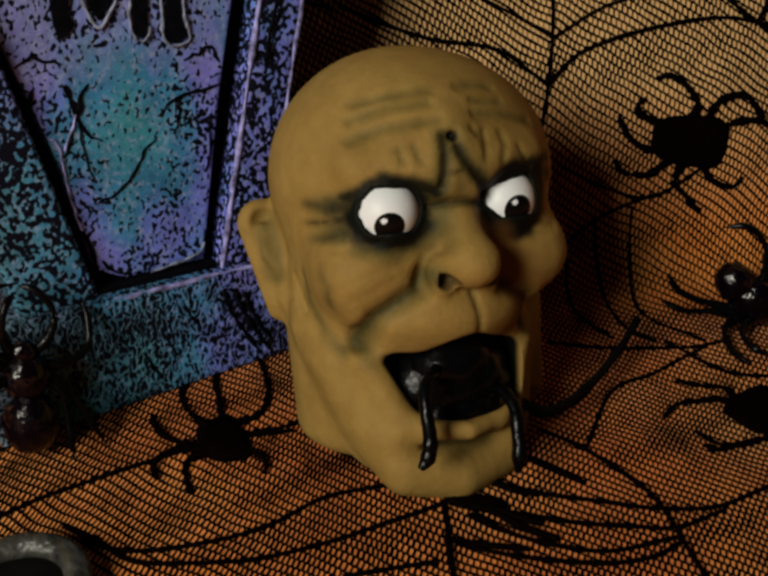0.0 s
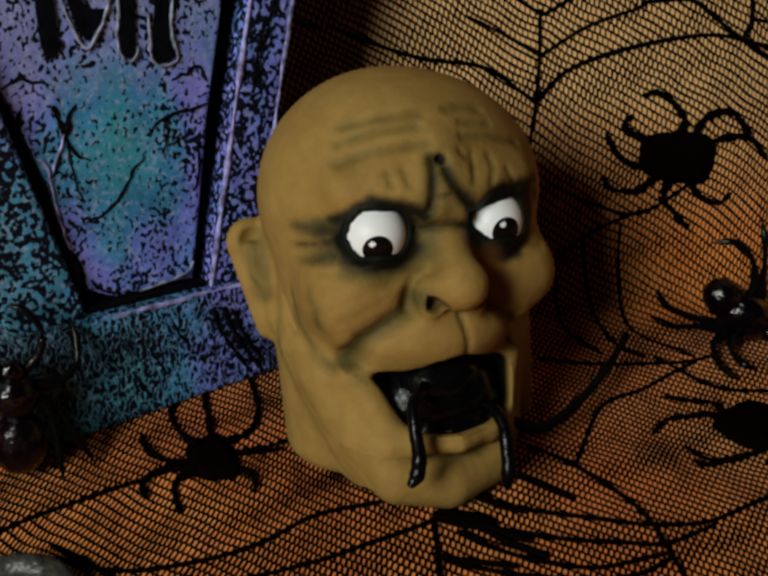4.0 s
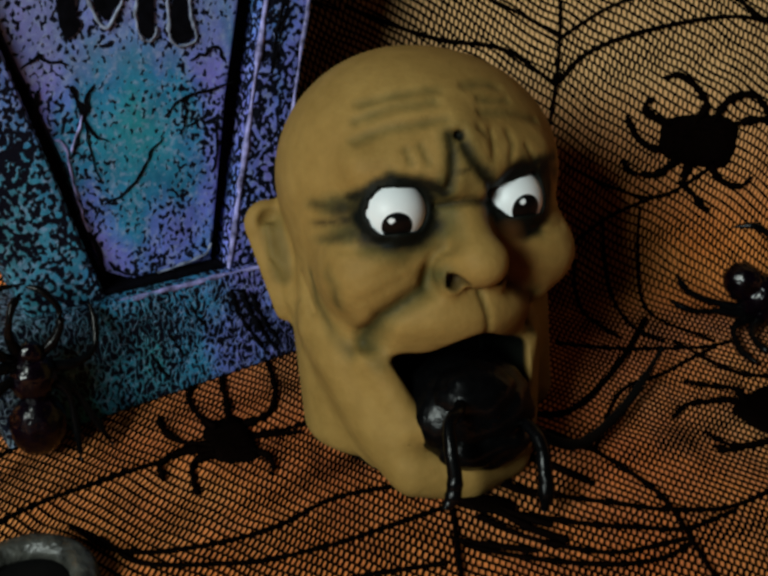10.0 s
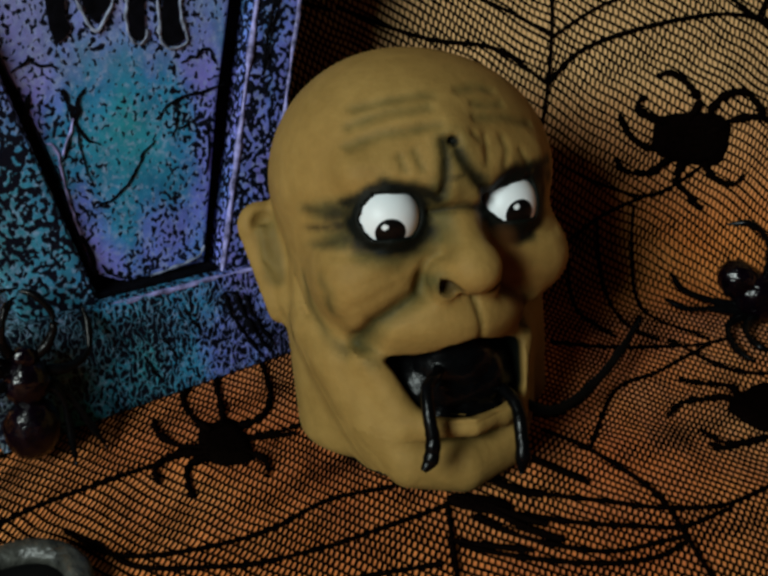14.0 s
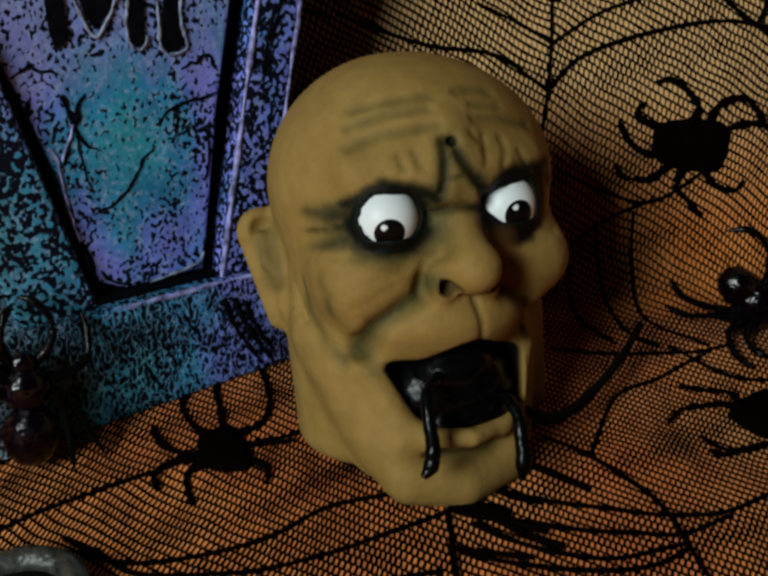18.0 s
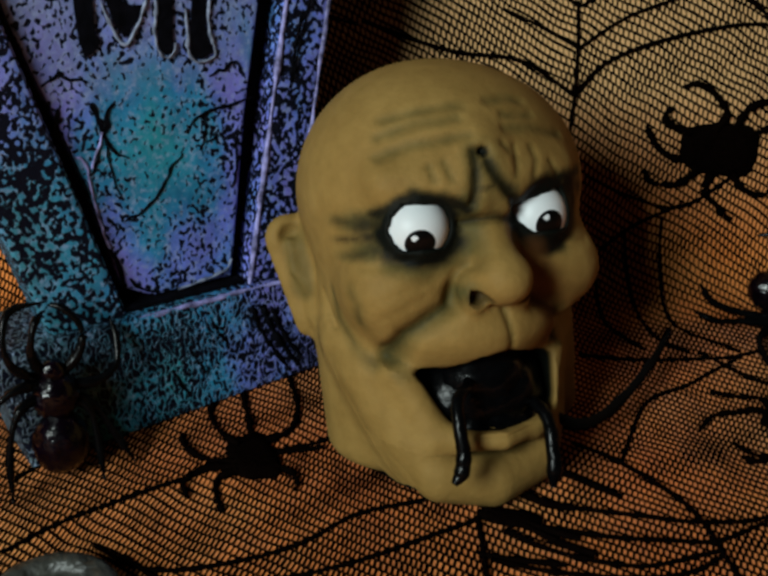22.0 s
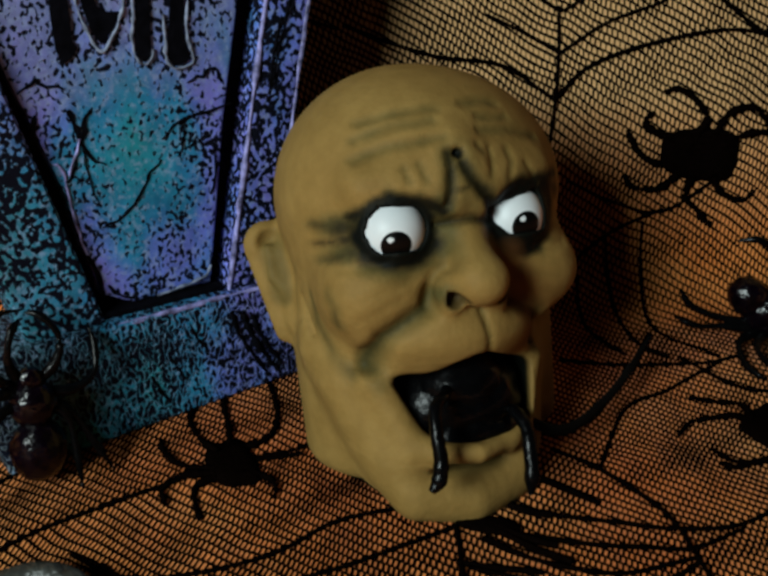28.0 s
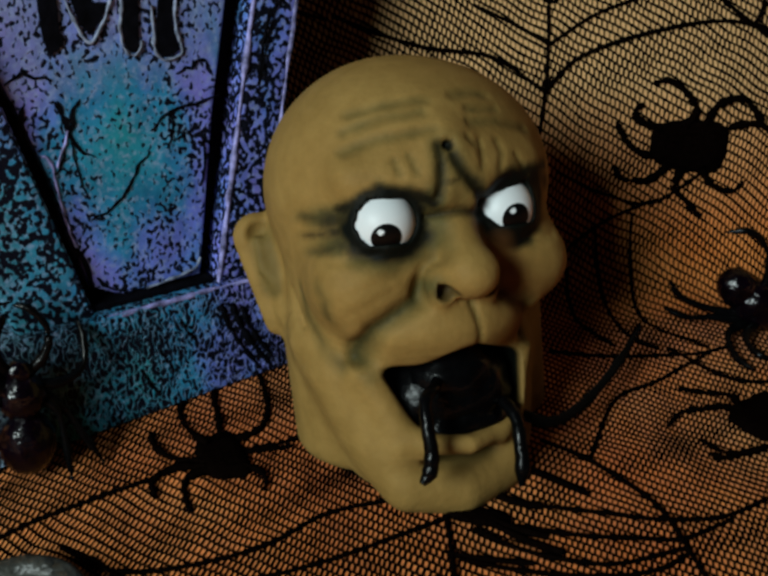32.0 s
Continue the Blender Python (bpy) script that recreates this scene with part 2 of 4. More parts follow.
def tube(path, radius, sides=6, wobble=0.0):
    """A closed tube along the path; radius is a number or a function of 0..1."""
    verts, faces, n = [], [], len(path)
    up = Vector((0.13, 0.21, 0.97))
    for i, p in enumerate(path):
        d = (path[min(i + 1, n - 1)] - path[max(i - 1, 0)]).normalized()
        s = d.cross(up).normalized()
        w = s.cross(d)
        r = radius(i / (n - 1)) if callable(radius) else radius
        r *= 1 + wobble * noise.noise(p * 400)
        for k in range(sides):
            a = 2 * math.pi * k / sides
            verts.append(p + r * (math.cos(a) * s + math.sin(a) * w))
    for i in range(n - 1):
        for k in range(sides):
            q = (k + 1) % sides
            faces.append((i * sides + k, i * sides + q, (i + 1) * sides + q, (i + 1) * sides + k))
    faces.append(tuple(range(sides)))
    faces.append(tuple((n - 1) * sides + k for k in reversed(range(sides))))
    return verts, faces


def ellipsoid(radii, at=(0, 0, 0), seg=24, rings=16, lump=0.0, scale=100):
    bm = bmesh.new()
    bmesh.ops.create_uvsphere(bm, u_segments=seg, v_segments=rings, radius=1)
    for v in bm.verts:
        v.co = Vector((v.co[i] * radii[i] + at[i] for i in range(3)))
        if lump:
            v.co += v.normal * lump * noise.noise(v.co * scale)
    return bm


def box(size, at=(0, 0, 0), bevel=0.0):
    bm = bmesh.new()
    bmesh.ops.create_cube(bm, size=1)
    for v in bm.verts:
        v.co = Vector((v.co[i] * size[i] + at[i] for i in range(3)))
    if bevel:
        bmesh.ops.bevel(bm, geom=bm.edges[:], offset=bevel, segments=2, affect="EDGES", profile=0.5)
    return bm


# ---------------------------------------------------------------- the room round the table
def room():
    for name, size, at in (("floor", (3.2, 3.2, 0.05), (0, 0.3, -0.785)), ("ceiling", (3.2, 3.2, 0.05), (0, 0.3, 1.725)),
                           ("wall_north", (3.2, 0.05, 2.46), (0, 1.925, 0.47)), ("wall_south", (3.2, 0.05, 2.46), (0, -1.325, 0.47)),
                           ("wall_east", (0.05, 3.2, 2.46), (1.625, 0.3, 0.47)), ("wall_west", (0.05, 3.2, 2.46), (-1.625, 0.3, 0.47))):
        tagged(part(name, box(size, at), ROOM, smooth=False), "plain painted room surface", name.split("_")[0], kind="structure")
    table = thing("table", pose(0, 0.35, -0.76), "wooden table under an orange cloth", "table")
    part("tabletop", box((1.3, 0.9, 0.03), (0, 0, 0.739), 0.004), WOOD, table)
    for sx in (-1, 1):
        for sy in (-1, 1):
            part("leg", box((0.06, 0.06, 0.724), (sx * 0.56, sy * 0.38, 0.362), 0.004), WOOD, table)


# ---------------------------------------------------------------- cloth and lace
FOLD, BEND, LEAN_BACK = 0.472, 0.035, radians(8)


def sheet(u, v, lift=0.0):
    """A place on the cloth: u across, v from the fold at the back, minus over the table, plus up the back."""
    s = max(-BEND, min(BEND, v))
    turn = (math.pi / 2 - LEAN_BACK) * (s + BEND) / (2 * BEND)
    k = (math.pi / 2 - LEAN_BACK) / (2 * BEND)
    y = FOLD - BEND * 0.92 + math.sin(turn) / k
    z = (1 - math.cos(turn)) / k
    if v < -BEND:
        y += v + BEND
    if v > BEND:
        y += (v - BEND) * math.sin(LEAN_BACK)
        z += (v - BEND) * math.cos(LEAN_BACK)
    h = lift + 0.0016 * noise.noise(Vector((u * 14, v * 14, 3.1))) + 0.0007 * noise.noise(Vector((u * 45, v * 45, 7.7)))
    return Vector((u, y - math.sin(turn) * h, z + math.cos(turn) * h))


def cloth():
    us = np.linspace(-0.6, 0.6, 161)
    vs = np.linspace(-0.52, 0.5, 171)
    verts = [sheet(u, v) for v in vs for u in us]
    n = len(us)
    faces = [(j * n + i, j * n + i + 1, (j + 1) * n + i + 1, (j + 1) * n + i) for j in range(len(vs) - 1) for i in range(n - 1)]
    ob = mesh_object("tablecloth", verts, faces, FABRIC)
    tagged(ob, "orange woven cloth draped over the table and up behind", "cloth", kind="structure")
    mod = ob.modifiers.new("thickness", "SOLIDIFY")
    mod.thickness, mod.offset = 0.001, -1


PITCH_U, PITCH_V, STRAND = 0.00200, 0.0040, 0.00036


def net():
    """Black net over the part of the cloth that is seen: slanting rows of thicker strand, tied by thin strands."""
    verts, faces, cache = [], [], {}

    def knot(a, b):
        key = (round(a * 4), round(b * 4))
        if key not in cache:
            u0, v0 = a * PITCH_U, b * PITCH_V
            flat = max(0.0, min(0.2, -v0))
            u = u0 * (1 + 1.2 * max(-0.1, min(0.1, v0 - 0.5 * u0))) + (0.24 if v0 < 0 else 0.05) * v0
            v = v0 - (0.70 - 0.9 * flat) * u0
            u += 0.0050 * noise.noise(Vector((u * 13, v * 13, 0.5))) + 0.0012 * noise.noise(Vector((u * 70, v * 70, 1.5)))
            v += 0.0045 * noise.noise(Vector((u * 13, v * 13, 5.5))) + 0.0016 * noise.noise(Vector((u * 60, v * 60, 9.5)))
            inside = -0.29 < u < 0.235 and -0.255 < v < 0.19
            cache[key] = (sheet(u, v, 0.0008), sheet(u, v, 0.0003)) if inside else None
        return cache[key]

    def strand(p, q, width, drawn):
        if p is None or q is None:
            return
        m = p[0]
        # the net is drawn tight in slanting bands, where rows close up and the ties nearly vanish
        band = noise.noise(Vector(((m.x + 0.55 * (m.y + m.z)) * 18, (m.y + m.z - 0.55 * m.x) * 70, 2.2)))
        width *= 1 + drawn * band + 0.30 * noise.noise(Vector((m.x * 260, (m.y + m.z) * 260, 8.1)))
        d = q[0] - p[0]
        up = p[0] - p[1]
        s = d.cross(up).normalized() * max(width, 0.00008)
        i = len(verts)
        verts.extend((p[1] - s, p[0], p[1] + s, q[1] - s, q[0], q[1] + s))
        faces.extend(((i, i + 3, i + 4, i + 1), (i + 1, i + 4, i + 5, i + 2)))

    for r in range(-122, 123):
        for c in range(-155, 156):
            x = c + 0.5 * (r % 2)
            here = knot(x, r)
            strand(here, knot(x + 0.5, r), STRAND * 1.5, 0.35)
            strand(knot(x + 0.5, r), knot(x + 1, r), STRAND * 1.5, 0.35)
            strand(here, knot(x, r + 1), STRAND * 1.2, -0.7)
    return verts, faces


def lace():
    ob = thing("lace_overlay", pose(0, 0, 0), "black spiderweb lace with woven spiders over orange cloth", "lace")
    verts, faces = net()
    tagged(mesh_object("net", verts, faces, LACE, ob, "fine black net", smooth=False), kind="stuff")

    def cord(points, width=0.0009):
        path = spline([(u, v, 0) for u, v in points], 8)
        verts, faces = tube([sheet(p.x, p.y, 0.0007) for p in path], width, 6, 0.35)
        mesh_object("web_cord", verts, faces, LACE, ob)

    def motif(u, v, turn, length, breadth, legs, thick=0.0021):
        """A spider woven into the lace, a flat rounded body and curled legs; without legs a plain patch."""
        c, s = math.cos(turn), math.sin(turn)
        rim, top = [], []
        for k in range(40):
            a = 2 * math.pi * k / 40
            ca, sa = math.cos(a), math.sin(a)
            pu = length * math.copysign(abs(ca) ** 0.62, ca)
            pv = breadth * math.copysign(abs(sa) ** 0.62, sa) * (1 + 0.16 * ca)
            w = 1 + 0.05 * noise.noise(Vector((ca * 4, sa * 4, u * 50)))
            top.append((u + (c * pu - s * pv) * w, v + (s * pu + c * pv) * w))
        verts = [sheet(a, b, 0.0002) for a, b in top]
        verts += [sheet(u + (a - u) * 0.95, v + (b - v) * 0.95, 0.0016) for a, b in top]
        verts += [sheet(u + (a - u) * 0.5, v + (b - v) * 0.5, 0.0021) for a, b in top]
        faces = [(r * 40 + k, r * 40 + (k + 1) % 40, r * 40 + 40 + (k + 1) % 40, r * 40 + 40 + k) for r in (0, 1) for k in range(40)]
        faces.append(tuple(80 + k for k in range(40)))
        body = mesh_object("woven_motif", verts, faces, LACE, ob, "dense black woven spider body or plain patch")
        for leg in legs:
            path = spline([(u + a, v + b, 0) for a, b in leg], 8)
            lv, lf = tube([sheet(p.x, p.y, 0.0010) for p in path], lambda f: thick * (1 - 0.35 * f), 6, 0.8)
            mesh_object("woven_leg", lv, lf, LACE, body)

    cord([(0.1299, 0.1382), (0.1507, 0.1387), (0.1606, 0.1319), (0.1707, 0.1244), (0.1763, 0.1205)], 0.0011)
    cord([(0.1763, 0.1205), (0.1793, 0.1273), (0.1799, 0.1307), (0.1782, 0.1464)], 0.0011)
    cord([(0.1799, 0.1303), (0.191, 0.1275), (0.2036, 0.1238)])
    cord([(0.1763, 0.1205), (0.1859, 0.1147), (0.1961, 0.1077), (0.2113, 0.1006)], 0.0012)
    cord([(0.0672, 0.1423), (0.0704, 0.139), (0.0756, 0.1352), (0.0799, 0.1324), (0.0849, 0.1345), (0.0923, 0.1389), (0.0995, 0.1422)])
    cord([(0.1186, 0.1327), (0.1260, 0.1352), (0.1299, 0.1382)])
    cord([(0.0794, 0.1349), (0.0801, 0.1135), (0.0791, 0.0892), (0.077, 0.0701)])
    cord([(0.0794, 0.0916), (0.095, 0.1067), (0.1246, 0.117), (0.1611, 0.1226), (0.1897, 0.117)], 0.0012)
    cord([(0.0802, 0.1129), (0.1007, 0.126), (0.1186, 0.1327)])
    cord([(0.079, 0.0911), (0.0529, 0.1078), (0.0224, 0.1124), (-0.0056, 0.1215), (-0.0217, 0.1282)], 0.0012)
    cord([(0.0794, 0.1135), (0.0615, 0.1237), (0.0451, 0.1316)])
    cord([(0.0864, 0.0517), (0.1091, 0.0405), (0.134, 0.0355), (0.1616, 0.053)])
    cord([(0.1339, 0.0367), (0.11, 0.0255), (0.0928, 0.0131)])
    cord([(0.1245, 0.0304), (0.1233, 0.0056), (0.1243, -0.0311), (0.1477, -0.0584)])
    cord([(0.1063, 0.023), (0.1075, -0.0137), (0.1144, -0.045), (0.1252, -0.0584)])
    cord([(0.0913, 0.0056), (0.0918, -0.0271), (0.1058, -0.054)])
    cord([(0.0757, -0.0584), (0.1062, -0.0636), (0.1374, -0.0636), (0.1567, -0.0584)])
    cord([(0.121, -0.0356), (0.0988, -0.0794), (0.0742, -0.1134), (0.0555, -0.1169)], 0.0014)
    cord([(0.1466, -0.0627), (0.1195, -0.0834), (0.0972, -0.0989), (0.0788, -0.1402)])
    cord([(0.0622, -0.1272), (0.0788, -0.1402), (0.0947, -0.1599), (0.1006, -0.174), (0.1035, -0.191), (0.1069, -0.2102)])
    cord([(0.0465, -0.1642), (0.0748, -0.1693), (0.0994, -0.1753), (0.1198, -0.1753), (0.1425, -0.1642), (0.1597, -0.1525)])
    cord([(0.047, -0.1767), (0.069, -0.1823), (0.0878, -0.1846), (0.1039, -0.1859), (0.123, -0.1767)])
    cord([(0.031, -0.178), (0.0506, -0.191), (0.075, -0.1972), (0.1027, -0.191)])
    cord([(0.0248, -0.1935), (0.0494, -0.2008), (0.0723, -0.2032), (0.0911, -0.2008), (0.1029, -0.1935)])
    cord([(0.0217, -0.1712), (0.0224, -0.191), (0.023, -0.2102)])
    cord([(0.0216, -0.1726), (-0.0007, -0.1846), (-0.0243, -0.196), (-0.0504, -0.2032), (-0.0836, -0.2032), (-0.1015, -0.191)])
    cord([(0.0029, -0.1614), (-0.0223, -0.1698), (-0.0422, -0.1859), (-0.0682, -0.196), (-0.0932, -0.1972), (-0.1131, -0.1859)])
    cord([(-0.0362, -0.1272), (-0.0702, -0.137), (-0.1075, -0.1585), (-0.1246, -0.1698), (-0.1372, -0.1807), (-0.145, -0.1885)])
    cord([(-0.1553, -0.148), (-0.1502, -0.1402), (-0.1387, -0.1272), (-0.1212, -0.1099)])
    cord([(0.0176, -0.2032), (-0.0137, -0.2102)])
    cord([(0.1253, -0.1272), (0.1343, -0.137), (0.1528, -0.1322)])
    cord([(0.1297, -0.0584), (0.1496, -0.0834), (0.174, -0.0874)])
    cord([(-0.024, 0.126), (-0.0514, 0.1349)])
    cord([(0.0236, -0.1676), (0.035, -0.1726), (0.0485, -0.1794), (0.0568, -0.1828)], 0.0016)
    cord([(0.0253, -0.1698), (0.0382, -0.1759), (0.048, -0.1838), (0.0607, -0.1915)], 0.0014)
    cord([(0.0371, -0.157), (0.0466, -0.1637), (0.0571, -0.1665)], 0.0016)
    cord([(0.0525, -0.1434), (0.0612, -0.1495), (0.0754, -0.1599)], 0.0012)
    cord([(0.0207, -0.191), (0.0299, -0.193), (0.0499, -0.1964)], 0.0012)
    # dense black patch added to darken the lace below the chin; no spider
    motif(0.0331, -0.1716, -0.202, 0.0117, 0.0042, [])
    motif(0.1503, 0.0635, -0.12, 0.0193, 0.0128, [
        [(-0.0028, 0.009), (0.0023, 0.0174), (-0.0019, 0.0245), (-0.0109, 0.0316), (-0.019, 0.0304)],
        [(-0.0148, 0.009), (-0.0246, 0.0126), (-0.0274, 0.0174), (-0.023, 0.021)],
        [(-0.0134, -0.0056), (-0.0233, -0.0031), (-0.031, 0.003), (-0.0361, 0.0126)],
        [(-0.0106, -0.0105), (-0.0197, -0.0167), (-0.032, -0.0155), (-0.0361, -0.0093)],
        [(-0.0032, -0.0118), (-0.006, -0.0205), (0.0008, -0.028), (0.0076, -0.0356)],
        [(0.0064, -0.0105), (0.0122, -0.0192), (0.0224, -0.023), (0.0279, -0.018)],
        [(0.0067, 0.0102), (0.0128, 0.0198), (0.0244, 0.0222), (0.0352, 0.0114)],
        [(0.0165, 0.0078), (0.0258, 0.0102), (0.0355, 0.009), (0.044, -0.0007)]])
    motif(-0.0639, -0.1338, 0.4, 0.0095, 0.0150, [
        [(-0.0058, 0.0066), (-0.0154, 0.0169), (-0.0218, 0.0312), (-0.0195, 0.0425)],
        [(-0.0024, 0.01), (-0.0043, 0.0239), (-0.0084, 0.0387), (-0.0109, 0.0564)],
        [(0.0036, 0.01), (0.0128, 0.0169), (0.015, 0.0312), (0.01, 0.0544), (0.0054, 0.0668)],
        [(0.0083, 0.0033), (0.0198, 0.0066), (0.0293, 0.0117)],
        [(0.0095, -0.0064), (0.0156, -0.0096), (0.019, -0.0157), (0.0183, -0.0217)],
        [(-0.0054, -0.0096), (-0.012, -0.0157), (-0.0086, -0.0304), (-0.0066, -0.0318)],
        [(-0.0063, -0.0032), (-0.0182, -0.0016), (-0.0275, 0.0066), (-0.0315, 0.0169)],
        [(-0.0059, -0.0064), (-0.019, -0.008), (-0.0242, -0.0157), (-0.0215, -0.0247)]], 0.0015)
    def on_table(points):
        return [(x - 0.1590, y - 0.3610) for x, y in points]

    motif(0.1590, -0.1138, 0.5, 0.0170, 0.0165, [
        on_table([(0.1480, 0.3700), (0.1459, 0.3782), (0.1364, 0.3803), (0.1257, 0.3843)]),
        on_table([(0.1480, 0.3680), (0.1420, 0.3704), (0.1335, 0.3694), (0.1226, 0.3666), (0.1149, 0.3571)]),
        on_table([(0.1590, 0.3560), (0.1563, 0.3480), (0.1523, 0.3420), (0.1424, 0.3376), (0.1312, 0.3345), (0.1260, 0.3378)]),
        on_table([(0.1700, 0.3480), (0.1660, 0.3400), (0.1580, 0.3350), (0.1540, 0.3355)])], 0.0016)


# ---------------------------------------------------------------- the painted gravestone
def gravestone():
    """x along the foot, z up, the front towards -y."""
    ob = thing("gravestone", GRAVE, "foam gravestone sponged violet and teal over black", "gravestone")

    def slab(name, outline, front, back, mat, bevel=0.0015, label=""):
        bm = bmesh.new()
        vs = [bm.verts.new((x, front, z)) for x, z in outline]
        f = bm.faces.new(vs)
        ex = bmesh.ops.extrude_face_region(bm, geom=[f])
        for v in ex["geom"]:
            if isinstance(v, bmesh.types.BMVert):
                v.co.y = back
        if bevel:
            edges = [e for e in bm.edges if all(abs(v.co.y - front) < 1e-6 for v in e.verts)]
            bmesh.ops.bevel(bm, geom=edges, offset=bevel, segments=3, affect="EDGES", profile=0.6)
        return part(name, bm, mat, ob, label, smooth=False)

    mid = 0.075

    def half(z):
        return 0.0255 + (z - 0.045) * 0.231

    def band(inner, outer, z0, z1, side):
        zs = (z0, z1)
        line = [(mid + side * (half(z) + inner), z) for z in zs] + [(mid + side * (half(z) + outer), z) for z in reversed(zs)]
        return line if side > 0 else line[::-1]

    slab("core", [(mid - half(z) - 0.014 if s < 0 else mid + half(z) + 0.008, z) for s, z in ((-1, 0.002), (1, 0.002), (1, 0.30), (-1, 0.30))], 0.012, 0.020, STONE_BLACK, 0, "black painted hollow behind the panel")
    left = [(0.0620, 0.0528), (0.0560, 0.0560), (0.0500, 0.0600), (0.0455, 0.079), (0.0420, 0.104), (0.0350, 0.130), (0.0285, 0.152), (0.0, 0.262), (-0.012, 0.30)]
    slab("panel", [*left[::-1], (0.0965, 0.0515), (mid + half(0.12) - 0.0088, 0.12), (mid + half(0.3) - 0.0080, 0.3)][::-1], 0.005, 0.014, STONE, 0.0022, "cracked violet and teal panel")
    for side in (-1, 1):
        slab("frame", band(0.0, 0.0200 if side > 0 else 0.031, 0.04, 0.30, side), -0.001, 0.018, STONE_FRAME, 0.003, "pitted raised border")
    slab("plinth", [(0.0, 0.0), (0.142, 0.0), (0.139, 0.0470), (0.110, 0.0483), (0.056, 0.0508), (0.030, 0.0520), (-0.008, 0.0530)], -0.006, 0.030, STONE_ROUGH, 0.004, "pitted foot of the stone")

    # black strip added to blacken the gap below the panel
    slab("gap_strip", [(0.030, 0.0490), (0.1000, 0.0470), (0.1000, 0.0506), (0.030, 0.0545)], 0.0010, 0.0125, STONE_BLACK, 0, "black strip added in the gap below the panel")

    def rim(points, r, mat=STONE_EDGE, name="rim", label="dry-brushed pale edge"):
        path = spline(points, 10)
        path = [p + 0.0007 * Vector((noise.noise(p * 300), 0, noise.noise(p * 300 + Vector((3, 3, 3))))) for p in path]
        verts, faces = tube(path, lambda f: r * (0.75 + 0.4 * abs(math.sin(17 * f))), 8, 0.9)
        mesh_object(name, verts, faces, mat, ob, label)

    rim([(0.050, -0.0050, 0.0503), (0.080, -0.0052, 0.0494), (0.110, -0.0052, 0.0480), (0.138, -0.0052, 0.0468)], 0.0010)
    rim([(mid + half(z), -0.0006, z) for z in (0.049, 0.09, 0.15, 0.22, 0.3)], 0.0010)
    rim([(mid + half(z) + 0.0196, -0.0003, z) for z in (0.047, 0.1, 0.16, 0.22, 0.3)], 0.0008)
    # the border's worn inner groove, fading out half-way down
    for shift, top in ((0.0, 0.30), (0.0022, 0.24)):
        rim([(0.1262 + shift * 0.4, -0.0009, 0.128), (0.1303 + shift, -0.0009, 0.1461), (0.1344 + shift, -0.0009, 0.157), (0.1396 + shift, -0.0009, 0.1675), (0.139 + (top - 0.17) * 0.30 + shift, -0.0009, top)], 0.0006, STONE_BLACK, "groove", "dark groove along the border")
    # a thin raised vein at the panel's foot
    rim([(0.0389, 0.0046, 0.1172), (0.0420, 0.0046, 0.1143), (0.0429, 0.0046, 0.1027), (0.0446, 0.0046, 0.0883), (0.0462, 0.0046, 0.0786)], 0.00045, STONE_EDGE, "vein", "pale vein along the panel's side")
    rim([(0.0440, 0.0046, 0.1110), (0.0475, 0.0046, 0.1180), (0.0500, 0.0046, 0.1240)], 0.0004, STONE_EDGE, "vein", "pale vein along the panel's side")
    rim([(0.0720, 0.0040, 0.0535), (0.0840, 0.0036, 0.0545), (0.0930, 0.0036, 0.0560), (0.0965, 0.0040, 0.0600)], 0.0006, STONE_GREY, "rim", "dry-brushed pale edge")
    # saw cuts in the foot
    for x, z, l, w in ((0.0985, 0.0415, 0.036, 0.0009), (0.1035, 0.0405, 0.034, 0.0012), (0.1075, 0.0390, 0.030, 0.0009), (0.0800, 0.0420, 0.014, 0.0006), (0.0700, 0.030, 0.012, 0.0006), (0.0610, 0.024, 0.014, 0.0006)):
        rim([(x, -0.0060, z), (x + 0.12 * l, -0.0061, z - 0.4 * l), (x + 0.42 * l, -0.0060, z - l)], w, STONE_BLACK, "cut", "black cut in the foot")

    def letter(line, edge):
        slab("letter", line, 0.0042, 0.012, STONE_BLACK, 0, "black painted letter stroke")
        for run in edge:
            path = [p + 0.0006 * Vector((noise.noise(p * 500), 0, noise.noise(p * 500 + Vector((3, 3, 3))))) for p in spline([(x, 0.0044, z) for x, z in run], 5)]
            verts, faces = tube(path, 0.0006, 6, 1.2)
            mesh_object("letter_edge", verts, faces, STONE_GREY, ob, "worn grey edge of the letter")

    letter([(0.0480, 0.20), (0.0474, 0.1791), (0.0468, 0.1692), (0.0468, 0.1573), (0.0484, 0.1526), (0.0510, 0.1532), (0.0533, 0.1553), (0.0546, 0.1572), (0.0530, 0.1600), (0.0536, 0.1700), (0.0535, 0.1783), (0.0540, 0.20)],
           [[(0.0560, 0.1779), (0.0566, 0.171), (0.0590, 0.1621), (0.0632, 0.1546), (0.0699, 0.1623), (0.0727, 0.1689), (0.0745, 0.1755), (0.0760, 0.19)]])
    letter([(0.0580, 0.20), (0.0576, 0.1779), (0.0584, 0.171), (0.0604, 0.1621), (0.0634, 0.1570), (0.0690, 0.1623), (0.0716, 0.1675), (0.0671, 0.1680), (0.0634, 0.1708), (0.0628, 0.1771), (0.0632, 0.20)], [])
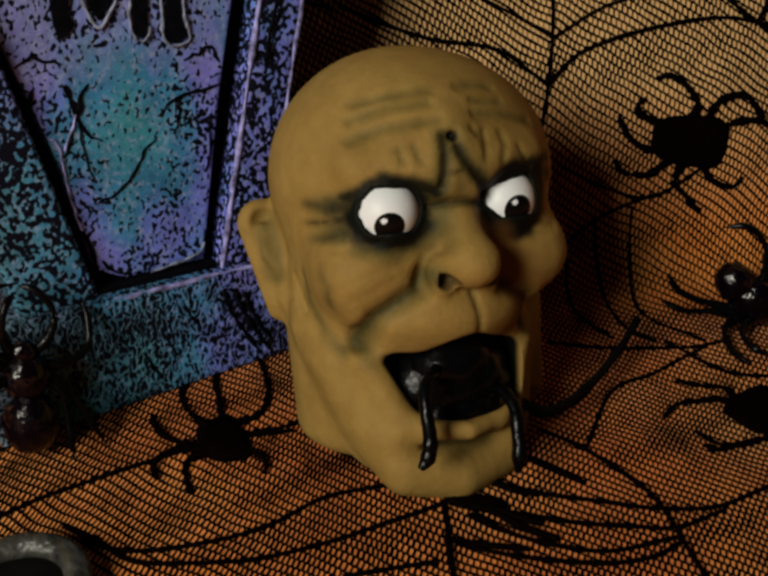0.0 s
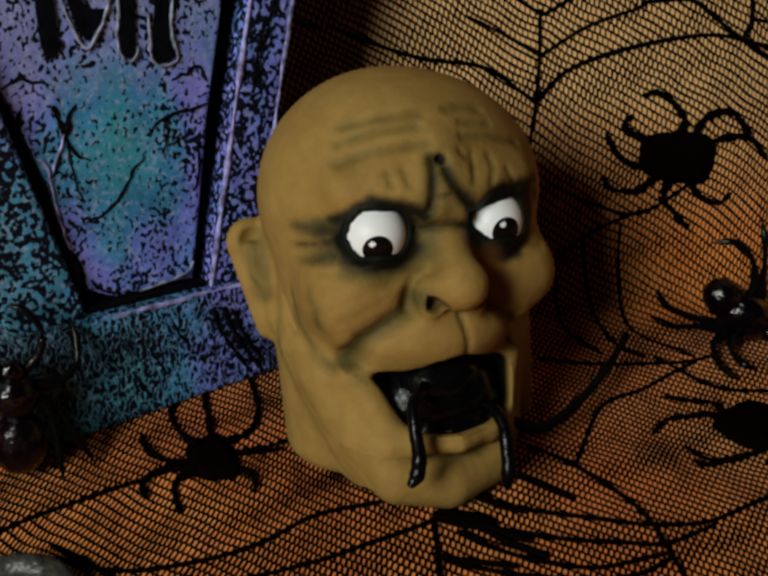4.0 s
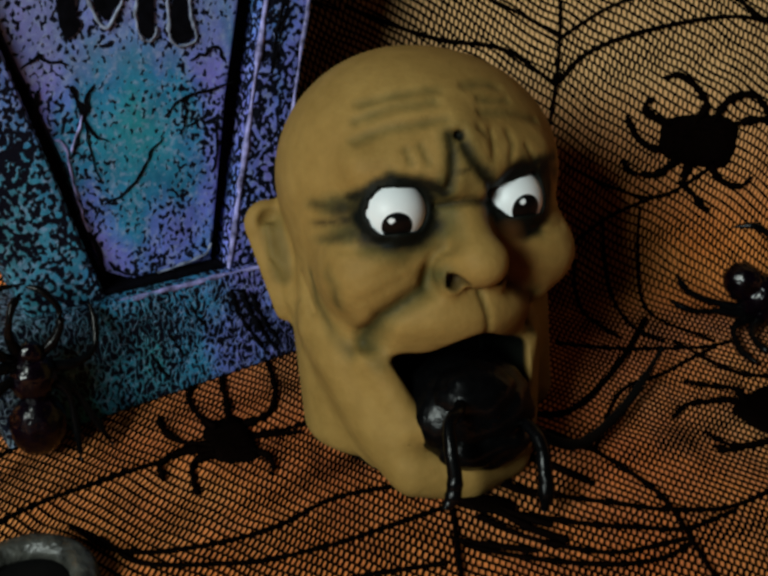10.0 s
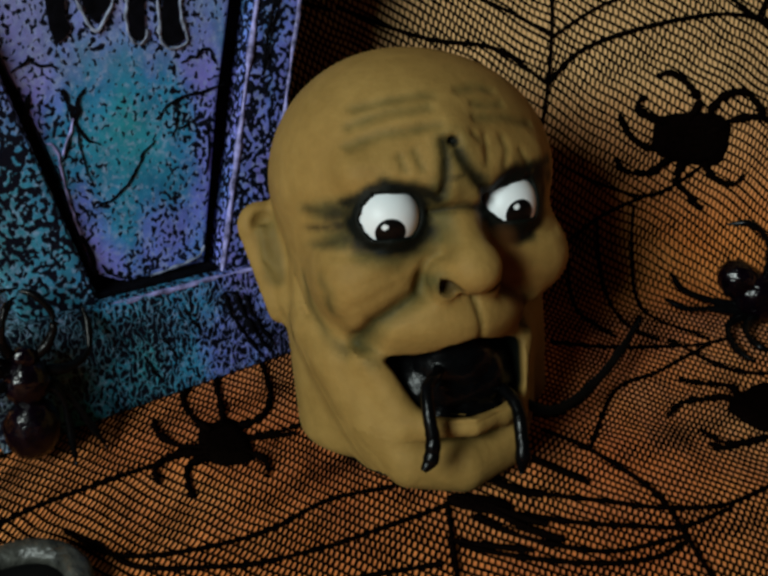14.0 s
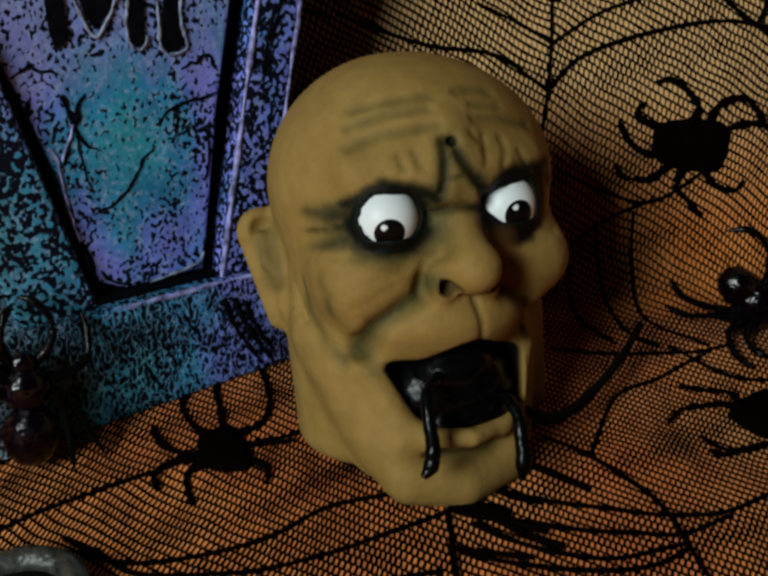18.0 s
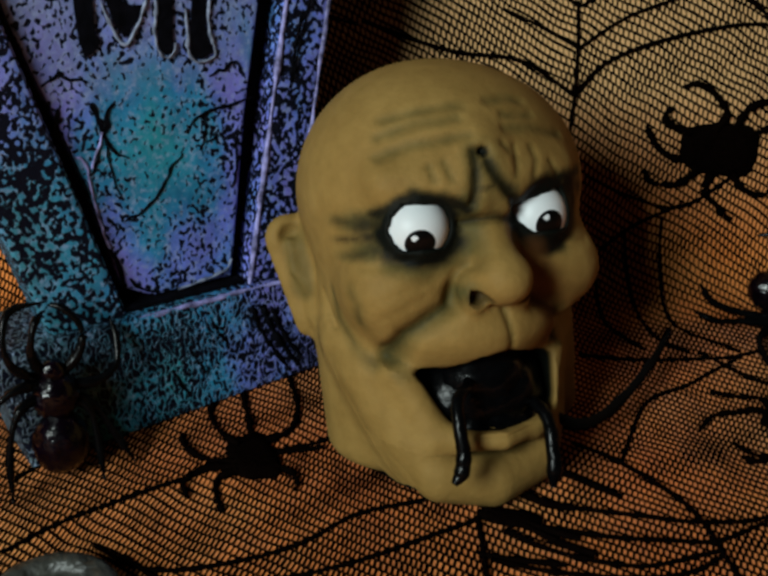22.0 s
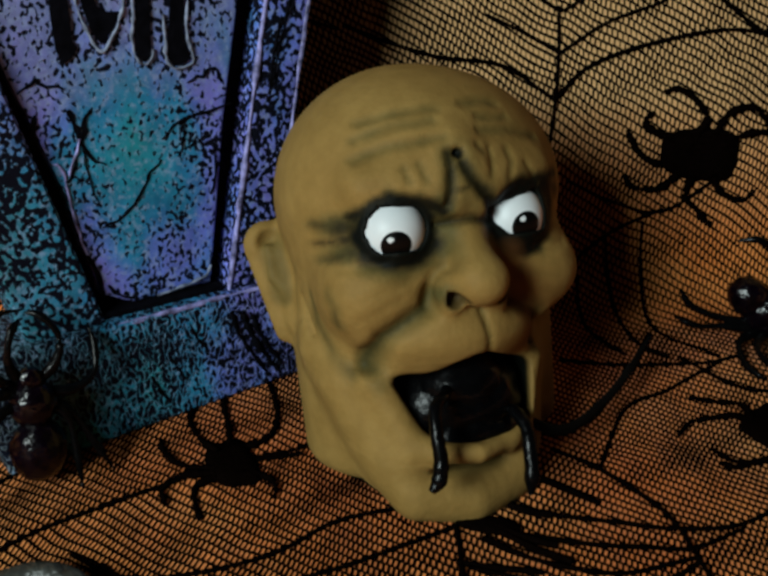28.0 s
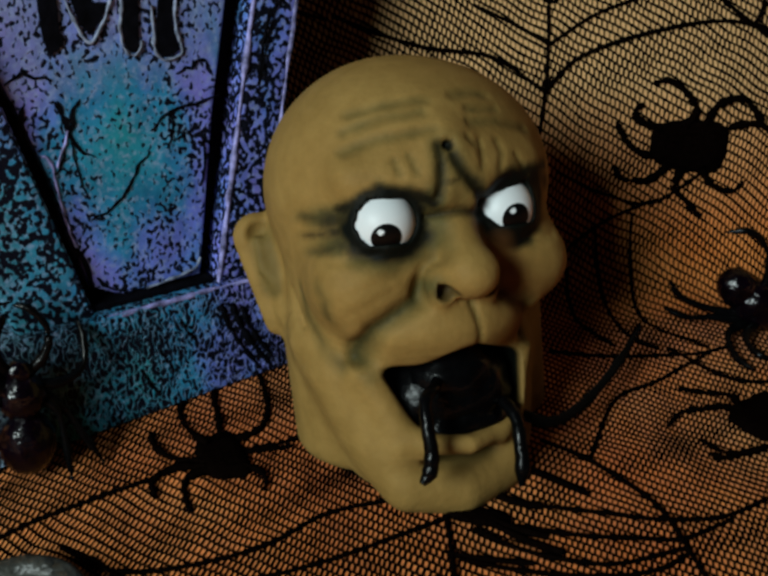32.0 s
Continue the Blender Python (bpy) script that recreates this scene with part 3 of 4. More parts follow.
    letter([(0.0790, 0.20), (0.0786, 0.175), (0.0764, 0.1595), (0.0763, 0.1505), (0.0783, 0.1483), (0.0803, 0.1484), (0.0814, 0.1496), (0.0829, 0.1638), (0.0837, 0.1743), (0.0846, 0.20)],
           [[(0.0762, 0.185), (0.0770, 0.1680), (0.0752, 0.1595), (0.0754, 0.1505), (0.0780, 0.1472), (0.0812, 0.1480), (0.0828, 0.1520)]])
    letter([(0.0936, 0.20), (0.0922, 0.1731), (0.0891, 0.1557), (0.0884, 0.1475), (0.0900, 0.1450), (0.0920, 0.1443), (0.0950, 0.1452), (0.0974, 0.1462), (0.0965, 0.1500), (0.0955, 0.1560), (0.0974, 0.1725), (0.0990, 0.20)],
           [[(0.0880, 0.1640), (0.0878, 0.1540), (0.0874, 0.1475), (0.0908, 0.1436), (0.0980, 0.1446), (0.0975, 0.1500), (0.0966, 0.1560), (0.0984, 0.1725)]])

    def crack(points, width):
        path = [p + Vector((noise.noise(p * 900), 0, noise.noise(p * 900 + Vector((5, 5, 5))))) * 0.0012 for p in spline([(x, 0, z) for x, z in points], 3)]
        n = len(path)
        verts = []
        for i, p in enumerate(path):
            d = (path[min(i + 1, n - 1)] - path[max(i - 1, 0)]).normalized()
            w = width * (0.25 + 0.75 * math.sin(math.pi * min(1, 0.1 + 0.85 * i / n))) * 0.62 * (1 + 0.9 * noise.noise(p * 420))
            s = Vector((d.z, 0, -d.x)) * w
            verts += [Vector((p.x + s.x, 0.0046, p.z + s.z)), Vector((p.x - s.x, 0.0046, p.z - s.z)), Vector((p.x + s.x * 0.6, 0.0052, p.z + s.z * 0.6)), Vector((p.x - s.x * 0.6, 0.0052, p.z - s.z * 0.6))]
        faces = []
        for i in range(n - 1):
            a, b = i * 4, i * 4 + 4
            faces += [(a, b, b + 1, a + 1), (a, a + 2, b + 2, b), (a + 1, b + 1, b + 3, a + 3)]
        mesh_object("crack", verts, faces, STONE_BLACK, ob, smooth=False)

    crack([(0.054, 0.0877), (0.0624, 0.0906), (0.0692, 0.096), (0.073, 0.1011), (0.0756, 0.1056), (0.0812, 0.1093)], 0.0010)
    crack([(0.0822, 0.117), (0.0869, 0.122), (0.0932, 0.1236), (0.1039, 0.1248), (0.1126, 0.1262)], 0.0010)
    crack([(0.0901, 0.1232), (0.0914, 0.117), (0.0884, 0.1096)], 0.0008)
    crack([(0.0908, 0.1121), (0.0963, 0.1135)], 0.0007)
    crack([(0.0949, 0.1378), (0.1012, 0.1386), (0.1066, 0.1405), (0.1093, 0.1356)], 0.0012)
    crack([(0.0310, 0.1440), (0.038, 0.1484), (0.0394, 0.1463), (0.0478, 0.1438)], 0.0012)
    crack([(0.0474, 0.1360), (0.0490, 0.1310), (0.0502, 0.1279), (0.0507, 0.122)], 0.0024)
    crack([(0.0560, 0.1340), (0.0535, 0.1310), (0.0522, 0.1255), (0.0500, 0.1225)], 0.0018)
    crack([(0.0501, 0.1241), (0.0536, 0.1166), (0.0587, 0.1121)], 0.0009)
    crack([(0.0507, 0.122), (0.0513, 0.1104), (0.0536, 0.0979)], 0.0006)
    crack([(0.0500, 0.123), (0.0470, 0.1150), (0.0440, 0.1090)], 0.0007)
    crack([(0.036, 0.1372), (0.0338, 0.1295), (0.0352, 0.1210)], 0.0018)
    crack([(0.1033, 0.1093), (0.1031, 0.0979), (0.1001, 0.0902)], 0.0010)
    crack([(0.0460, 0.0790), (0.0490, 0.0700), (0.0500, 0.0600)], 0.0016)
    crack([(0.0520, 0.0640), (0.0560, 0.0580), (0.0640, 0.0545)], 0.0013)
    return ob


# ---------------------------------------------------------------- the head
def skin(field, lo, hi, step):
    """The zero surface of a distance field, by surface nets. Millimetres."""
    axes = [np.arange(lo[i], hi[i] + step, step) for i in range(3)]
    x, y, z = np.meshgrid(*axes, indexing="ij")
    f = field(x, y, z)
    sgn = f < 0
    shape = tuple(s - 1 for s in f.shape)
    corner = [(i, j, k) for i in (0, 1) for j in (0, 1) for k in (0, 1)]

    def cut(a, c):
        return a[c[0]:c[0] + shape[0], c[1]:c[1] + shape[1], c[2]:c[2] + shape[2]]

    count = sum(cut(sgn, c).astype(np.int8) for c in corner)
    live = (count > 0) & (count < 8)
    index = -np.ones(shape, dtype=np.int64)
    index[live] = np.arange(live.sum())
    pos, hits = np.zeros((live.sum(), 3)), np.zeros(live.sum())
    vals = [cut(f, c)[live] for c in corner]
    for a in range(8):
        for b in range(a + 1, 8):
            if sum(abs(p - q) for p, q in zip(corner[a], corner[b])) != 1:
                continue
            cross = (vals[a] < 0) != (vals[b] < 0)
            t = np.where(cross, vals[a] / np.where(cross, vals[a] - vals[b], 1), 0)
            for i in range(3):
                pos[:, i] += np.where(cross, corner[a][i] + t * (corner[b][i] - corner[a][i]), 0)
            hits += cross
    where = np.argwhere(live)
    verts = (where + pos / hits[:, None]) * step + np.array(lo)
    faces = []
    for axis in range(3):
        o = [i for i in range(3) if i != axis]
        sl0, sl1 = [slice(None)] * 3, [slice(None)] * 3
        sl0[axis], sl1[axis] = slice(0, -1), slice(1, None)
        edge = sgn[tuple(sl0)] != sgn[tuple(sl1)]
        inner = sgn[tuple(sl0)]
        for e in np.argwhere(edge):
            if e[o[0]] < 1 or e[o[1]] < 1 or e[o[0]] >= shape[o[0]] or e[o[1]] >= shape[o[1]] or e[axis] >= shape[axis]:
                continue
            q = []
            for da, db in ((-1, -1), (0, -1), (0, 0), (-1, 0)):
                c = e.copy()
                c[o[0]] += da
                c[o[1]] += db
                q.append(index[tuple(c)])
            flip = inner[tuple(e)] != (axis == 1)
            faces.append(tuple(q) if flip else tuple(reversed(q)))
    return verts, faces


def ball(x, y, z, c, r):
    r = (r, r, r) if np.isscalar(r) else r
    k = np.sqrt(((x - c[0]) / r[0]) ** 2 + ((y - c[1]) / r[1]) ** 2 + ((z - c[2]) / r[2]) ** 2)
    return (k - 1) * np.min([np.min(a) for a in r])


def rod(x, y, z, a, b, r0, r1=None):
    r1 = r0 if r1 is None else r1
    d = np.array(b, float) - np.array(a, float)
    h = np.clip(((x - a[0]) * d[0] + (y - a[1]) * d[1] + (z - a[2]) * d[2]) / (d @ d), 0, 1)
    return np.sqrt((x - a[0] - h * d[0]) ** 2 + (y - a[1] - h * d[1]) ** 2 + (z - a[2] - h * d[2]) ** 2) - (r0 + (r1 - r0) * h)


def join(a, b, k):
    h = np.clip(0.5 + 0.5 * (b - a) / k, 0, 1)
    return b + (a - b) * h - k * h * (1 - h)


def carve(a, b, k):
    return -join(-a, b, k)


def streak(x, z, a, b):
    """Distance from a line drawn on the front of the face."""
    d = np.array(b, float) - np.array(a, float)
    h = np.clip(((x - a[0]) * d[0] + (z - a[1]) * d[1]) / (d @ d), 0, 1)
    return np.sqrt((x - a[0] - h * d[0]) ** 2 + (z - a[1] - h * d[1]) ** 2)


def groove(f, x, y, z, line, depth, width):
    d = streak(x, z, line[0], line[1])
    for a, b in zip(line[1:], line[2:]):
        d = np.minimum(d, streak(x, z, a, b))
    return f + depth * np.exp(-(d / width) ** 2) * np.clip((-y - 8) / 10, 0, 1)


# folds of the face, as lines across and up: nose to mouth, frown, brow, forehead; minus is the side by the stone
CHEEK_FOLD = ((13, 4.4), (16, -0.8), (23.7, -4.9), (29.3, -8.8), (31, -14), (31.5, -20))
FROWNS = (((-5.2, 49.6), (-5.4, 44.4), (-6.6, 38.8), (-7.4, 33.3)), ((-1.3, 45.6), (1.4, 39.7), (6.6, 34.5), (10, 29.3)))
BRIDGE = ((-9.9, 27), (-5.9, 27.4), (-0.1, 27.7), (9.4, 26))
FOREHEAD = (((-31.1, 56.9), (-25.8, 58.7), (-19.8, 60.3), (-6.7, 61.2)), ((-33.1, 50.3), (-23, 53.5), (-5.2, 54.7)), ((-28.5, 62.6), (-16.9, 64.5), (-3.9, 65.1)),
            ((6.1, 66.1), (14, 66.9), (21, 65.3)), ((8.8, 56.5), (21.3, 56), (34.5, 52.9)), ((10.1, 61.2), (22.8, 60.2)))
BROW_FOLDS = (((10.6, 49.9), (10.2, 44.9), (8.6, 40)), ((18.1, 49.5), (18.7, 45.3), (16.6, 40.3)), ((25.1, 44), (27.8, 38.8)), ((5.4, 51.8), (7.7, 49.2)), ((-15, 47), (-14, 41)), ((-20, 46), (-19.5, 41.5)))
JAW_LINES = (((-43.9, -6.3, 5.5), (-42.4, -6.4, -4)), ((-42.4, -6.4, -4), (-38, -13, -17.6)), ((-38, -13, -17.6), (-36, -19.5, -22.4)), ((-47.2, -28.8, 7.3), (-45.8, -31.9, 2.4)), ((-45.8, -31.9, 2.4), (-42.9, -26.9, -4.3)))
HOLE = ((-1.8, 49.6), (-1.8, 49.2))


EYE_X, EYE_Y, EYE_Z, EYE_R = 22.6, -35.2, 26.3, 11.4
MM = 0.001025


def cavity(x, y, z):
    """The open mouth: wide at the top, narrow at the lower lip."""
    far = x > 0
    x = np.abs(x)
    top = z + 20.0 + 0.0066 * x * x + np.where(far, 0, 2.3 * np.exp(-((x - 14) / 6) ** 2)) - 1.8 * np.exp(-((np.where(far, x, -x) - 4) / 8) ** 2)
    side = np.where(far, x - 28.0 - (z + 24.6) * 0.06, (x - 26.2) * 0.87 - (z + 24.6) * 0.49)
    low = -(z + np.where(far, 49.5 - 0.006 * x * x, 49.0 - 0.012 * x * x))
    f = -join(-top, -side, 3)
    f = -join(-f, -low, 4)
    return np.maximum(f, y - 6)


def whole(x, y, z):
    """The head before the mouth is cut and the jaw is parted from the face."""
    far, sx = x > 0, x
    x = np.abs(x)
    f = ball(np.where(far, x * 0.835, x), y, z, (0, 3, 38.5), (49, 51, 46.8))
    f = join(f, ball(x, y, z, (0, -3, 0), (43, 39, 42)), 14)
    f = join(f, rod(x, y, z, (31, -35, 41), (8, -43, 36), 5, 6), 10)
    f = join(f, ball(x, y, z, (0, -42, 44), (9, 8, 12)), 6)
    f = carve(f, ball(x, y, z, (EYE_X + 1, -48, EYE_Z - 1), (14, 9, 11)), 5)
    f = join(f, ball(np.where(far, x - 2, x + 2), y, z, (33, -27, 6), (np.where(far, 15, 13.6), 13.6, 12.8)), 15)
    f = join(f, ball(x, y, z, (EYE_X, EYE_Y + 0.6, EYE_Z), 13.0), 3)
    across, up = np.where(far, (x - 21.3) / 9.4, (x - 23.7) / 10.0), np.where(far, (z - 26.6) / 10.4, (z - 26.4) / 9.2)
    bow = np.where(far, 2.8, 1.95)
    lid = ((np.abs(across) ** bow + np.abs(up) ** bow) ** (1 / bow) - 1) * 9.3
    lid = np.maximum(lid, z - np.where(far, 33.5 + (x - 22.6) * 0.25, 33.9 + (x - 23.8) * 0.06))
    lid = np.maximum(lid, np.where(far, 20.8 + np.clip(17 - x, 0, 9) * 0.9, 19.2 + np.clip(x - 29, 0, 9) * 0.4) - z)
    f = carve(f, np.maximum(lid, y + 33), 1.2)
    f = join(f, rod(x, y, z, (0, -40, 29), (0, -50, 10), 5, 8), 4)
    f = join(f, ball(x, y, z, (0, -53, 7), (9.5, 8.5, 8.5)), 3)
    f = join(f, ball(x, y, z, (9.5, -45, 4), (6.5, 8, 6.5)), 3)
    f = join(f, ball(x, y, z, (0, -28, -11), (28, 20, 14)), 7)
    # neck, jaw sides, chin, rim of the lower lip
    f = join(f, rod(x, y * 1.12, z, (0, 18, -10), (0, 17, -56), 44.5, 43.5), 8)
    f = join(f, rod(x, y, z, (37, 4, -14), (24, -15, -51), 9, 8.5), 8)
    f = join(f, rod(x, y, z, (0, -27, -70), (18, -24, -67), 10.8, 9.5), 9)
    f = join(f, rod(x, y, z, (34, -10, -26), (24, -20, -54), 7, 7.5), 14)
    f = join(f, rod(x, y, z, (0, -39, -53), (13, -34, -52), 4.2, 4.2), 4)
    f = join(f, rod(x, y, z, (30, -25, -26), (20, -30, -48), 3.4, 4), 11)
    # slack skin of the far jaw, behind the mouth's edge
    f = join(f, rod(sx, y, z, (45, 2, -14), (43.5, 0, -48), 10.2, 9.2), 8)
    # folds and wrinkles
    f = f + 0.5 * np.exp(-((x - 41) ** 2 + (y + 13) ** 2 + (z + 12) ** 2) / 90)
    f = f + 0.5 * np.exp(-((x - 36) ** 2 + (y + 22) ** 2 + (z + 16) ** 2) / 50)
    for line in (((19, 10.5), (29, 6.5), (38, 4)), ((24, 4), (31, 0.5), (38, -3)), ((30, 12), (38, 9.5), (43, 9))):
        f = groove(f, x, y, z, line, 0.24, 1.2)
    f = groove(f, x, y, z, CHEEK_FOLD, 2.2, 3.4)
    for line in FROWNS:
        f = groove(f, sx, y, z, line, 1.7, 1.9)
    f = groove(f, sx, y, z, BRIDGE, 1.4, 1.5)
    for line in FOREHEAD:
        f = groove(f, sx, y, z, line, 0.8, 1.5)
    for line in BROW_FOLDS:
        f = groove(f, sx, y, z, line, 0.7, 1.2)
    f = join(f, ball(sx, y, z, (0.5, -47.0, 38.5), (2.8, 3.2, 4.5)), 2.5)
    f = join(f, ball(sx, y, z, (-3.0, -45.5, 34.5), (2.4, 3.0, 2.6)), 2.5)
    f = groove(f, sx, y, z, HOLE, 4.0, 1.7)
    f = groove(f, sx, y, z, ((2.2, -3), (4.8, -19)), 0.9, 1.2)
    f = groove(f, x, y, z, ((12.6, 10), (15.2, 4.5), (14, -1.5)), 0.8, 2.2)
    f = groove(f, x, y, z, ((0, -58.5), (10, -57.5)), 1.6, 3.2)
    f = groove(f, x, y, z, ((28, 16.5), (36, 14.5), (41, 15)), 0.7, 1.6)
    f = carve(f, rod(x, y, z, (9, -55, -1.8), (8.2, -48, 2.6), 3.3), 1.0)
    for a, b in (((46, -4, 6), (43, -12, -8)), ((44, 5, 4), (43, -2, -8))):
        f = carve(f, rod(x, y, z, a, b, 0.8), 3)
    ear = rod(x, 26 + (y - 26) * 1.7, z, (49.0, 26, 24), (45.0, 24, -9), 9.2, 5)
    ear = carve(ear, rod(x, y, z, (49.6, 17.6, 25.5), (47.6, 16.6, 5), 6.3, 4.0), 0.9)
    ear = join(ear, rod(x, y, z, (50.4, 21.6, 22.5), (49.8, 20.4, 12), 1.7), 1.6)
    ear = join(ear, rod(x, y, z, (49.8, 20.2, 12), (46.0, 19.0, 7), 1.7), 1.0)
    ear = join(ear, rod(x, y, z, (44, 22, 20), (42.5, 20, -5), 4.5), 4)
    return join(f, ear, 4)


def seam(y):
    """Height of the fold above which the skin goes with the face, rising from the mouth's corner to the cheek and down behind the ear."""
    return np.interp(y, (-60, -34, -18, -4, 5, 13, 24, 60), (-19, -19, -12, -4, -4, -10, -14, -16))


def rear(z):
    return -3 + 0.42 * (z + 30)


def crease(y):
    """Where the jaw folds over the chin."""
    return np.interp(y, (-60, -38, -22, 0), (-57, -57, -50, -42))


BANDS, BAND = 5, 2.7


def latex_skin(x, y, z):
    f = carve(whole(x, y, z), cavity(x, y, z), 1.5)
    f = f + 0.3 * np.exp(-((z - seam(y) + 6) / 3.5) ** 2) * np.clip((y + 24) / 8, 0, 1) * np.clip((14 - y) / 8, 0, 1)
    return -join(-f, z + 63.5 - 0.16 * y + 3.0 * np.clip(rear(z) + 8 - y, 0, 60), 8)


def pieces(verts, faces):
    """Parts the skin into the face, strips that stretch below it, the jaw and the neck; each reaches a little way under the one above."""
    mid = np.array([verts[list(q)].mean(axis=0) for q in faces])
    level = np.clip(np.floor((seam(mid[:, 1]) - mid[:, 2]) / BAND) + 1, 0, BANDS + 1)
    deep = np.floor((seam(mid[:, 1]) - mid[:, 2]) / BAND) + 1 > BANDS + 12
    front = mid[:, 1] < rear(mid[:, 2])
    for k in range(BANDS + 1):
        yield ("face" if k == 0 else "cheek_strip"), k, (level == k) | ((level == k - 1) & (k > 0))
    last = level >= BANDS
    lower = front | deep & (mid[:, 1] < -18)
    high = mid[:, 2] - crease(mid[:, 1])
    yield "jaw", BANDS + 1, last & lower & (high > -0.6)
    yield "chin", BANDS + 2, last & lower & (high < 5)
    yield "neck", BANDS + 3, last & (mid[:, 1] > rear(mid[:, 2]) - 18) & (mid[:, 2] > -66)


def under(v, k):
    """How far a vertex lies beneath the skin of the piece above."""
    lift = (seam(v[:, 1]) - v[:, 2]) / BAND + 1 - min(k, BANDS + 1)
    hide = np.clip(-lift * 2.5, 0, 1) * 0.3 * (k > 0)
    if k == BANDS + 2:
        hide = np.clip((v[:, 2] - crease(v[:, 1])) / 1.5, 0, 1) * 0.2 + np.clip((v[:, 2] - crease(v[:, 1]) - 1) / 4, 0, 1) * 0.6
    if k == BANDS + 3:
        hide = np.maximum(hide, np.clip((rear(v[:, 2]) - v[:, 1]) / 3, 0, 1) * 0.6)
    return hide


def paint(v):
    """Airbrush: red black paint, green olive shading, blue brown paint with the nose's shadow. One row for each vertex,
    millimetres.
    """
    x, y, z = np.abs(v[:, 0]), v[:, 1], v[:, 2]
    front = np.clip((-y - 10) / 8, 0, 1)

    sx = v[:, 0]
    rough = np.array([noise.noise(Vector(p) * 0.2) for p in v]) * 1.6
    grain = np.array([noise.noise(Vector(p) * 0.55) for p in v])

    def stroke(line, core, fade, both=False):
        d = np.min([streak(x if both else sx, z, a, b) for a, b in zip(line, line[1:])], axis=0) + 0.45 * grain
        return np.clip(1 - (d - core) / fade, 0, 1) * np.clip((-y - 10) / 9, 0, 1)

    eye = np.where(sx > 0, np.sqrt((sx - 22.4) ** 2 + ((z - 26) * 0.98) ** 2), np.sqrt((sx + 23.7) ** 2 + ((z - 25.4) * 1.05) ** 2))
    black = np.clip((np.where(sx > 0, 15.4, 14.8) + 0.6 * rough - eye) / 2.8, 0, 1) * front
    for line, core, fade, strength in (
            (((-35.4, 32.1), (-29.5, 35.9), (-25.7, 37.2), (-23.4, 36), (-15.2, 34.6), (-8.8, 31)), 0.9, 2.2, 0.95),
            (((-33, 25), (-38, 24.6)), 0.4, 3.4, 0.85), (((-38, 24.6), (-44, 24.2)), 0.0, 2.0, 0.8), (((-33, 27.5), (-38, 28.5)), 1.2, 4.2, 0.78), (((-38, 28.8), (-44.5, 30.4)), 0.0, 2.8, 0.6), (((-33, 21), (-37, 20.4)), 0.4, 4.0, 0.65), (((-37, 20.4), (-42, 18.6)), 0.0, 2.6, 0.55),
            (((-33.7, 19.0), (-25.8, 15.8), (-17, 16.6), (-11.8, 20.6)), 1.5, 3.2, 0.95), (((-11.8, 20.6), (-11.5, 26), (-12.5, 31)), 0.6, 2.6, 0.9),
            (FROWNS[0], 0.3, 2.4, 0.85), (FROWNS[1], 0.7, 2.8, 0.88), (((5, 36), (9, 32), (10, 27)), 1.2, 2.8, 0.9), (BRIDGE, 0.2, 2.2, 0.8), (((-5.9, 37.1), (-0.6, 37.8)), 0.1, 1.2, 0.7),
            (((12, 32.8), (21.2, 36.2), (30.4, 38.6), (43.6, 40)), 0.9, 2.4, 0.96), (((33.5, 36), (37.1, 29.7), (34, 23)), 2.6, 3.2, 1.0), (((38, 36), (44, 34)), 1.0, 3.5, 0.8),
            (((10.5, 24), (19.6, 17.6), (28.7, 17.6), (34, 22)), 2.0, 2.6, 1.0), (((11, 30), (11, 23)), 0.8, 2.0, 1.0), (HOLE, 1.3, 1.0, 1.0)):
        black = np.maximum(black, stroke(line, core, fade) * strength)
    black = np.maximum(black, (np.abs(cavity(v[:, 0], y, z)) < 2.0) * np.clip((y + 31) / 4, 0, 1))
    black = np.maximum(black, np.clip(1 - rod(x, y, z, (9, -55, -1.8), (8.2, -48, 2.6), 2.8) / 1.6, 0, 1))
    # far side of the nose: dark paint with the nose's shadow put in
    black = np.maximum(black, np.clip(1 - rod(sx, y, z, (20.6, -40, 6), (24, -36, -3), 1.5) / 4, 0, 1) * 0.75)
    for a, b in JAW_LINES:
        black = np.maximum(black, np.clip(1 - (rod(sx, y, z, a, b, 0.3) + 0.4 * grain) / 2.0, 0, 1) * 0.35)
    olive = np.clip((17.0 + rough * 2 - eye) / 5.5, 0, 1) * front * 0.9
    for line, core, fade, strength in (
            (FROWNS[0], 0.8, 4.6, 0.8), (FROWNS[1], 1.0, 4.6, 0.8), (((-1.8, 49), (0, 40), (0, 31)), 2.5, 4.5, 0.55), (((-9.8, 26), (-8.1, 18.6), (-10.4, 13.8)), 0.6, 4.2, 0.65),
            (((-34, 30), (-40, 30)), 1.5, 4.0, 0.85), (((-40, 30), (-45, 31)), 0.0, 3.0, 0.7), (((-34, 22), (-39, 20)), 1.5, 4.0, 0.85), (((-39, 20), (-43, 18.5)), 0.0, 3.0, 0.7), (((-9, 33), (-8.5, 26), (-10, 19)), 2.6, 4.5, 0.9), (((-34, 15), (-24, 12), (-13, 15)), 0.8, 4.5, 0.8), (((2.2, -3), (4.8, -19)), 0.2, 1.6, 0.5), (((-12.6, 10), (-15.2, 4.5), (-14, -1.5)), 0.4, 2.2, 0.5)):
        olive = np.maximum(olive, stroke(line, core, fade) * strength)
